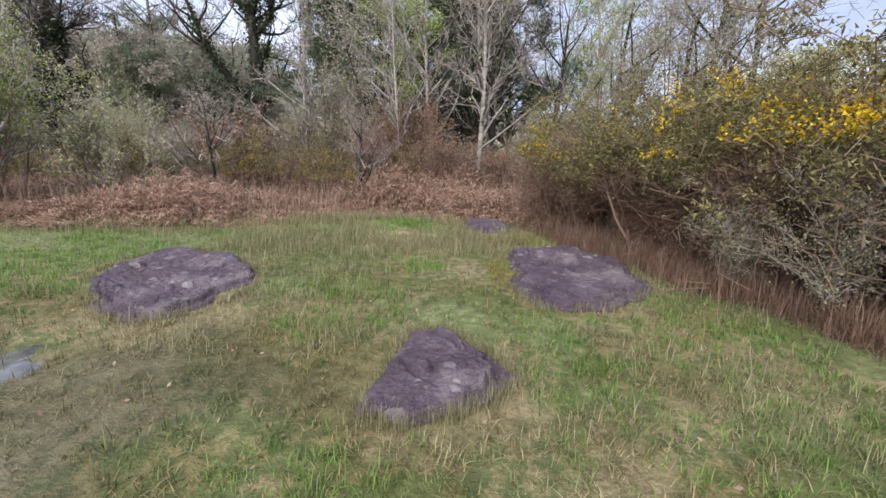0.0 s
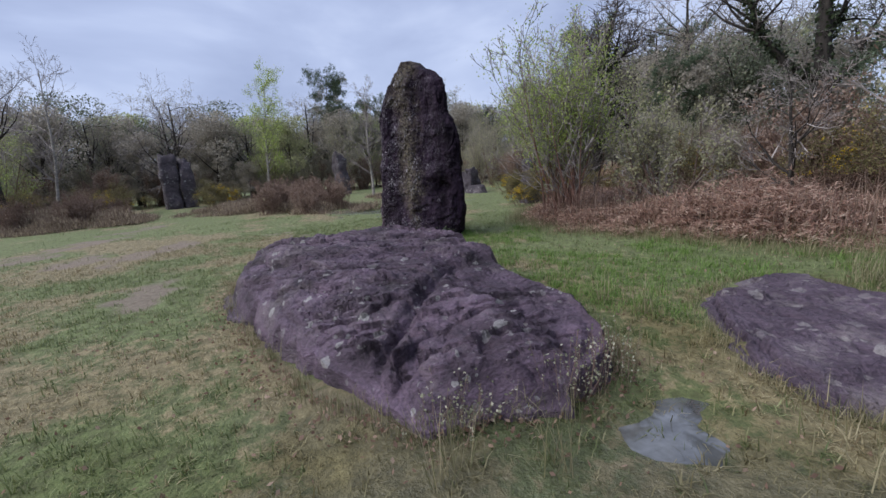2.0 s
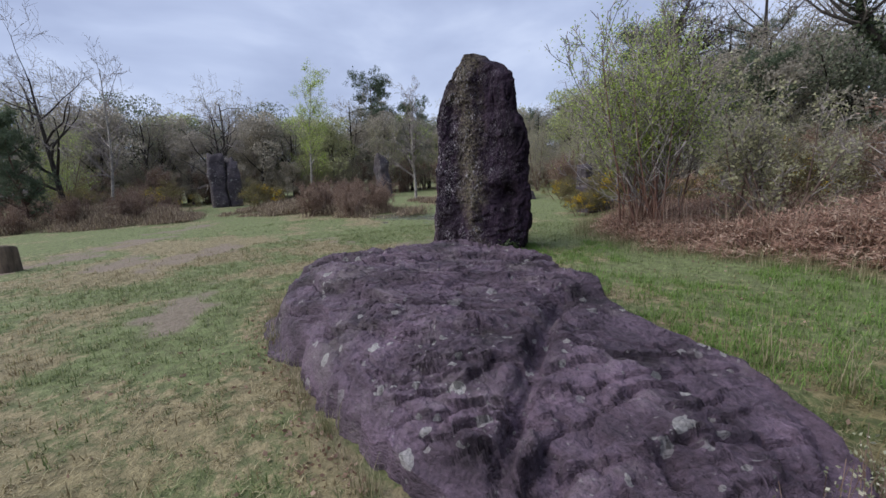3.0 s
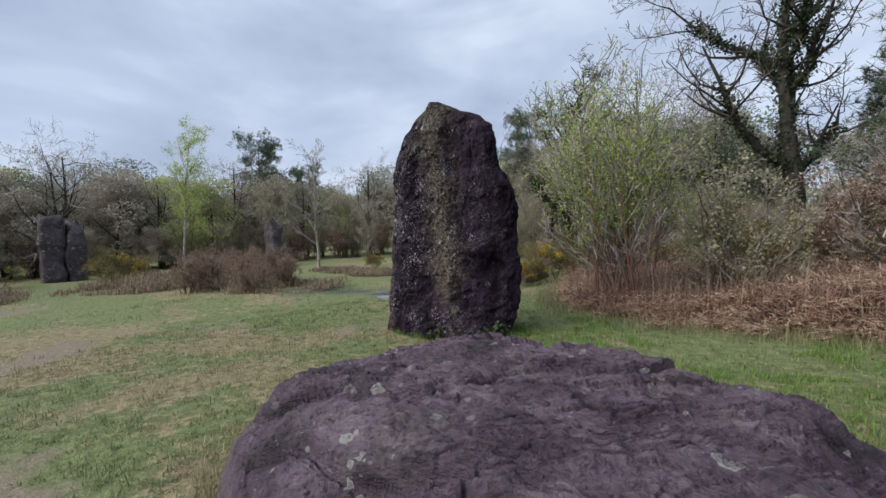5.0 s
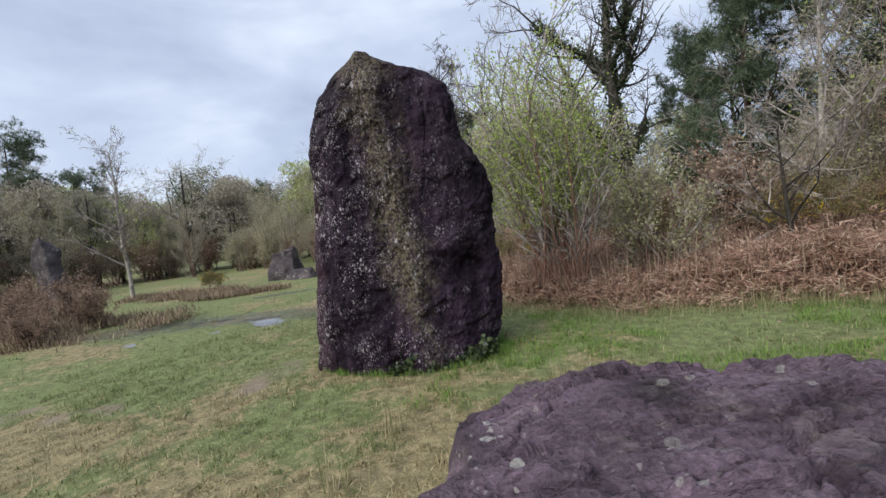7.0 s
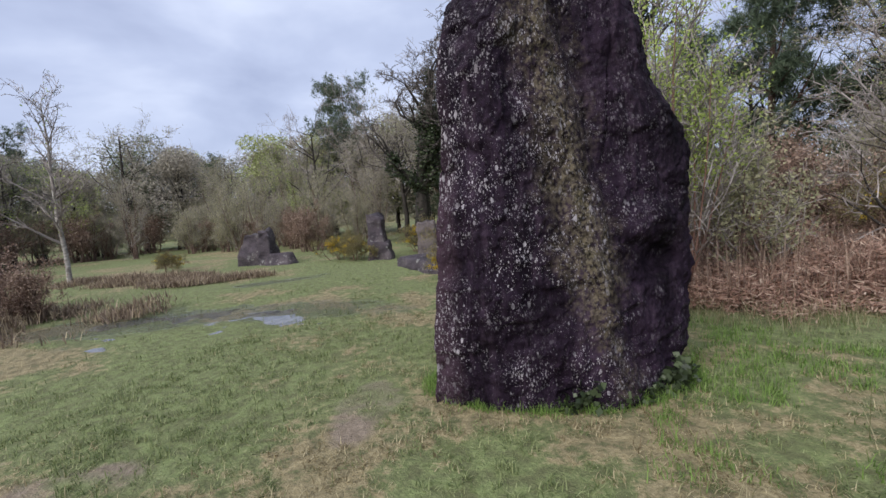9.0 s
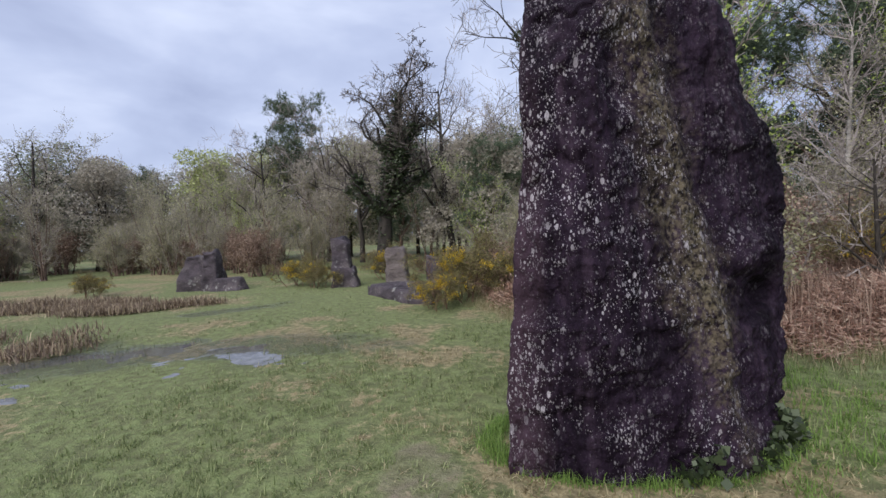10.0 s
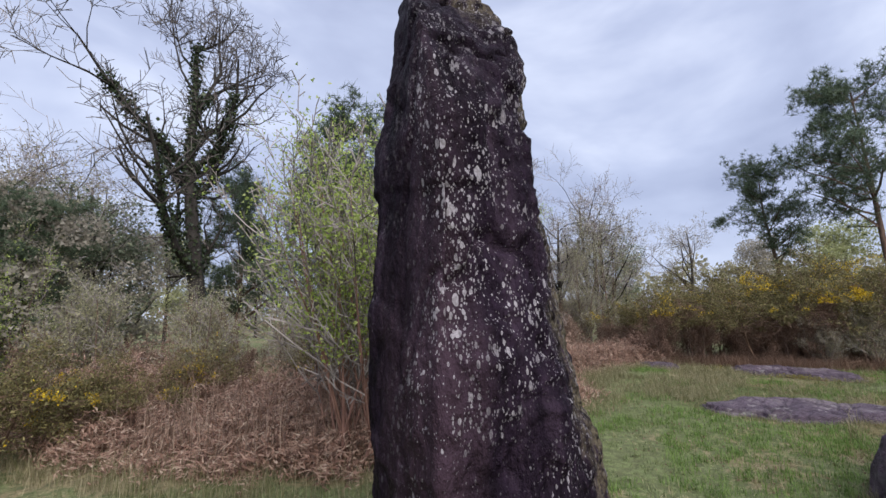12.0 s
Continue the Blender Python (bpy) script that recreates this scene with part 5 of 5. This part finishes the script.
def build_clumps():
    g = np.random.default_rng(626)
    x, y = scatter(15000, -14, 4.5, -3, 8.5, g)
    d = near_line(x, y, TRACK)
    keep = (g.uniform(0, 1, len(x)) < smoothstep(7.0, 1.5, d)) & off_stones(x, y) & ~inside(x, y, BRACKEN)
    x, y = x[keep], y[keep]
    bare, wet, straw = meadow(x, y)
    k = g.uniform(0, 1, len(x)) > 1.2 * np.maximum(bare, 0.5 * wet)
    x, y, straw = x[k], y[k], straw[k]
    per = 13
    px, py = np.repeat(x, per) + g.normal(0, 0.03, len(x) * per), np.repeat(y, per) + g.normal(0, 0.03, len(x) * per)
    ln = np.repeat(g.uniform(0.04, 0.085, len(x)) * (1 + 0.5 * smoothstep(-5, -2, x) * smoothstep(0.3, 2, y)), per)
    v, t = blades(np.c_[px, py, land(px, py) - 0.004], ln, 0.009, g, np.repeat(1.5 + 1.0 * straw, per))
    s5 = np.repeat(np.repeat(np.clip(straw + g.normal(0, 0.22, len(x)), 0, 1), per), 5)
    tagged(new("grass_clumps", mesh_np("grass_clumps", v, t, M_BLADE, False, {"straw": s5, "bare": 0 * s5, "wet": np.repeat(wet[k], per * 5), "damp": np.repeat(0.8 * damp(x, y), per * 5)})), "coarse tufts of green and straw-coloured grass", "grass", kind="stuff")


build_clumps()


def tufts(x, y, per, length, width, g, lean, spread):
    px = np.repeat(x, per) + g.normal(0, spread, len(x) * per)
    py = np.repeat(y, per) + g.normal(0, spread, len(x) * per)
    return blades(np.c_[px, py, land(px, py) - 0.005], np.repeat(g.uniform(0.6, 1.3, len(x)) * length, per), width, g, lean)


def build_long_grass():
    g = np.random.default_rng(631)
    # wild strip between the slabs
    x, y = scatter(2600, -4.5, 3.6, 1.4, 9.2, g)
    thick = fbm(np.c_[x, y], 0.9, 3, 66)
    keep = off_stones(x, y) & (thick > 0.2) & (y > 2.4 - 0.25 * (x + 1)) & (x > -2.6)
    v, t = tufts(x[keep], y[keep], 16, 0.17, 0.006, g, 1.6, 0.07)
    tagged(new("long_grass", mesh_np("long_grass", v, t, M_LONG)), "pale dry tussocks of long grass between slabs", "grass", kind="stuff")
    # tall bleached grass between the slabs and the bracken
    x, y = scatter(1100, -3.6, 1.4, 5.6, 8.7, g)
    keep = off_stones(x, y) & (fbm(np.c_[x, y], 0.8, 3, 96) > -0.25)
    v, t = tufts(x[keep], y[keep], 16, 0.2, 0.006, g, 1.0, 0.08)
    tagged(new("bleached_grass", mesh_np("bleached_grass", v, t, M_LONG)), "tall bleached tussock grass before the dead bracken", "grass", kind="stuff")
    # brown dead growth spilling out from under the gorse
    foot = [(1.9, 8.2), (2.5, 6.9), (2.95, 5.5), (3.5, 4.2), (4.1, 3.0), (4.6, 2.0)]
    x, y = scatter(9000, 1.2, 5.5, 1.5, 9.0, g)
    keep = (near_line(x, y, foot) < 0.5 + 0.3 * fbm(np.c_[x, y], 1.2, 3, 97)) & off_stones(x, y)
    v, t = tufts(x[keep], y[keep], 14, 0.34, 0.008, g, 0.95, 0.09)
    tagged(new("dead_growth", mesh_np("dead_growth", v, t, M_BROWN)), "matted brown dead growth along the foot of gorse", "dry stalks", kind="stuff")
    # straw fringe before the bracken
    x, y = scatter(9000, -13, 4, 6, 15, g)
    d = near_line(x, y, BRACKEN_EDGE)
    keep = (d < 0.75) & (g.uniform(0, 1, len(x)) < 0.8)
    v, t = tufts(x[keep], y[keep], 12, 0.24, 0.006, g, 0.7, 0.09)
    tagged(new("straw_fringe", mesh_np("straw_fringe", v, t, M_LONG)), "bleached straw grass along the bracken edge", "grass", kind="stuff")
    # round the feet of the stones
    rims = [(BOULDER, 330, 0.14), (SLAB_A, 260, 0.08), (SLAB_B, 260, 0.1), (SLAB_C, 260, 0.11), (SLAB_D, 120, 0.12)]
    xs, ys, ls = [], [], []
    for poly, n, ln in rims:
        q = rounded(poly, 400, 4)
        c = q.mean(0)
        i = g.integers(0, 400, n)
        p = c + (q[i] - c) * g.uniform(0.98, 1.06, n)[:, None]
        xs.append(p[:, 0]), ys.append(p[:, 1]), ls.append(np.full(n, ln))
    x, y, ln = np.concatenate(xs), np.concatenate(ys), np.concatenate(ls)
    v, t = tufts(x, y, 13, ln, 0.004, g, 0.55, 0.035)
    tagged(new("stone_edge_grass", mesh_np("stone_edge_grass", v, t, M_LONG)), "dry grass growing against the stones", "grass", kind="stuff")
    # lush tufts at the foot of the menhir and in green patches
    th = g.uniform(0, 2 * math.pi, 420)
    u, w = 1.08 * np.cos(th), 0.2 + 0.62 * np.sin(th)
    x, y = MENHIR[0] + u * 0.951 - w * 0.31, MENHIR[1] + u * 0.31 + w * 0.951
    gx, gy = scatter(260, 0.6, 3.0, 1.6, 3.7, g)
    for cx, cy, n in ((-1.1, 4.2, 90), (-0.9, 3.3, 60), (-0.3, 5.2, 60), (-1.6, 6.6, 60), (-0.6, 7.6, 120), (-4.6, 3.9, 50), (-0.6, 1.6, 40), (2.4, 4.0, 60)):
        gx, gy = np.r_[gx, g.normal(cx, 0.25, n)], np.r_[gy, g.normal(cy, 0.22, n)]
    hx, hy = scatter(1500, -9.2, -3.0, 3.5, 7.0, g)
    dense = fbm(np.c_[hx, hy], 0.9, 3, 98) > -0.1
    gx, gy = np.r_[gx, hx[dense]], np.r_[gy, hy[dense]]
    keep = off_stones(gx, gy) & (near_line(gx, gy, BRACKEN_EDGE) > 0.5)
    v, t = tufts(np.r_[x, gx[keep]], np.r_[y, gy[keep]], 18, 0.09, 0.007, g, 1.1, 0.045)
    tagged(new("lush_grass", mesh_np("lush_grass", v, t, M_LUSH)), "lush green grass tufts at stone foot", "grass", kind="stuff")


build_long_grass()


def build_stalks():
    """Single tussocks of tall dry grass beside the stones."""
    g = np.random.default_rng(691)
    for x, y in ((-7.75, 3.85), (-7.95, 4.1), (-3.95, 3.8), (-4.35, 3.75), (-8.95, 3.1), (-8.9, 2.45), (-3.3, 1.45), (-3.1, 1.9)):
        px, py = x + g.normal(0, 0.05, 26), y + g.normal(0, 0.05, 26)
        v, t = blades(np.c_[px, py, land(px, py) - 0.005] - (x, y, 0), 0.36, 0.006, g, 0.75)
        ob = new("grass_tussock", mesh_np("grass_tussock", v, t, M_LONG))
        ob.location = (x, y, 0)
        tagged(ob, "sparse tussock of tall dry straw-coloured grass stalks", "grass", "dry grass tussocks")


build_stalks()


def menhir_ivy():
    g = np.random.default_rng(641)
    th = g.uniform(4.1, 6.5, 300)
    u, w = 1.02 * np.cos(th) + g.normal(0, 0.03, 300), 0.12 + 0.52 * np.sin(th) + g.normal(0, 0.03, 300)
    keep = (u > -0.1) & (u < 0.95)
    u, w = u[keep], w[keep]
    p = np.c_[u, w, g.uniform(0.02, 0.15, len(u)) * (0.5 + 0.5 * np.sin(u * 9))]
    v, q = leaves(np.repeat(p, 3, 0) + g.normal(0, 0.03, (3 * len(p), 3)), 0.06, g, 0.9)
    ob = tagged(new("ivy_plant", mesh_np("ivy_plant", v, q, M_IVY)), kind="stuff")
    ob.matrix_world = pose(MENHIR[0], MENHIR[1], 0.01, 0, 0, 18.07)
    tagged(ob, "low dark ivy growing at the menhir's foot", "ivy")


menhir_ivy()


def weeds(x, y, rx, ry, h, n, material, label, seed):
    """A clump of thin stalks with small leaves."""
    g = np.random.default_rng(seed)
    root = tagged(new("weed_clump"), label, "weed", "weeds by the stones")
    px, py = g.normal(0, rx, n), g.normal(0, ry, n)
    foot = np.c_[px, py, 0 * px]
    tip = foot + np.c_[g.normal(0, 0.06, n), g.normal(0, 0.06, n), h * g.uniform(0.4, 1.0, n)]
    v, q = tubes(np.c_[foot, tip, np.full(n, 0.002), np.full(n, 0.0012)], 3)
    tagged(part("stalk", mesh_np("stalk", v, q, M_STEM), root), kind="stuff")
    t = g.uniform(0.25, 1, (n, 9))
    p = (foot[:, None] + (tip - foot)[:, None] * t[..., None]).reshape(-1, 3) + g.normal(0, 0.012, (9 * n, 3))
    v, q = leaves(p, 0.018, g, 0.7)
    tagged(part("foliage", mesh_np("foliage", v, q, material), root), kind="stuff")
    root.location = (x, y, land1(x, y))


weeds(-3.42, 2.5, 0.07, 0.2, 0.42, 70, M_PALE, "straggling pale-leaved weed growing against the fallen block", 661)
weeds(-3.6, 1.75, 0.1, 0.16, 0.25, 50, M_PALE, "low straggling weed at the foot of the fallen block", 662)
weeds(0.72, 5.0, 0.08, 0.3, 0.09, 120, M_MOSS, "yellow-green mossy growth along a flat slab's edge", 663)
weeds(1.35, 6.7, 0.3, 0.1, 0.12, 90, M_MOSS, "yellow-green growth behind a flat slab", 664)


def litter():
    g = np.random.default_rng(651)
    x, y = scatter(2600, -7, 3.5, -0.5, 7.5, g)
    rim = np.array(BOULDER[:7])
    k, w = g.integers(0, 6, 1500), g.uniform(0, 1, (1500, 1))
    heap = rim[k] * w + rim[k + 1] * (1 - w) + g.normal(0, 0.14, (1500, 2))
    x, y = np.r_[x, heap[:, 0]], np.r_[y, heap[:, 1]]
    keep = off_stones(x, y)
    p = np.c_[x[keep], y[keep], land(x[keep], y[keep]) + 0.02]
    v, q = leaves(p, 0.032, g, 0.6, 0.0)
    tagged(new("leaf_litter", mesh_np("leaf_litter", v, q, M_BROWN)), "scattered brown dead leaves in the grass", "leaves", kind="stuff")


litter()


def wooden_post():
    ring = []
    for z, k in ((-0.1, 1.0), (0.0, 1.0), (0.5, 0.97), (0.64, 0.95), (0.68, 0.86), (0.69, 0.5)):
        th = np.arange(20) * 2 * math.pi / 20
        r = 0.18 * k * (1 + 0.06 * vnoise(np.c_[np.cos(th) * 2, np.sin(th) * 2, 0 * th + z], 8))
        ring.append(np.c_[r * np.cos(th), r * np.sin(th), np.full(20, z + (0.05 * np.cos(th) if z > 0.6 else 0))])
    ob = new("wooden_stump", ring_mesh("wooden_stump", np.array(ring), M_WOOD))
    ob.location = (-13.6, -3.4, 0)
    ob.scale = (1, 1, 0.7)
    tagged(ob, "short weathered wooden stump standing at the meadow edge", "stump")


wooden_post()
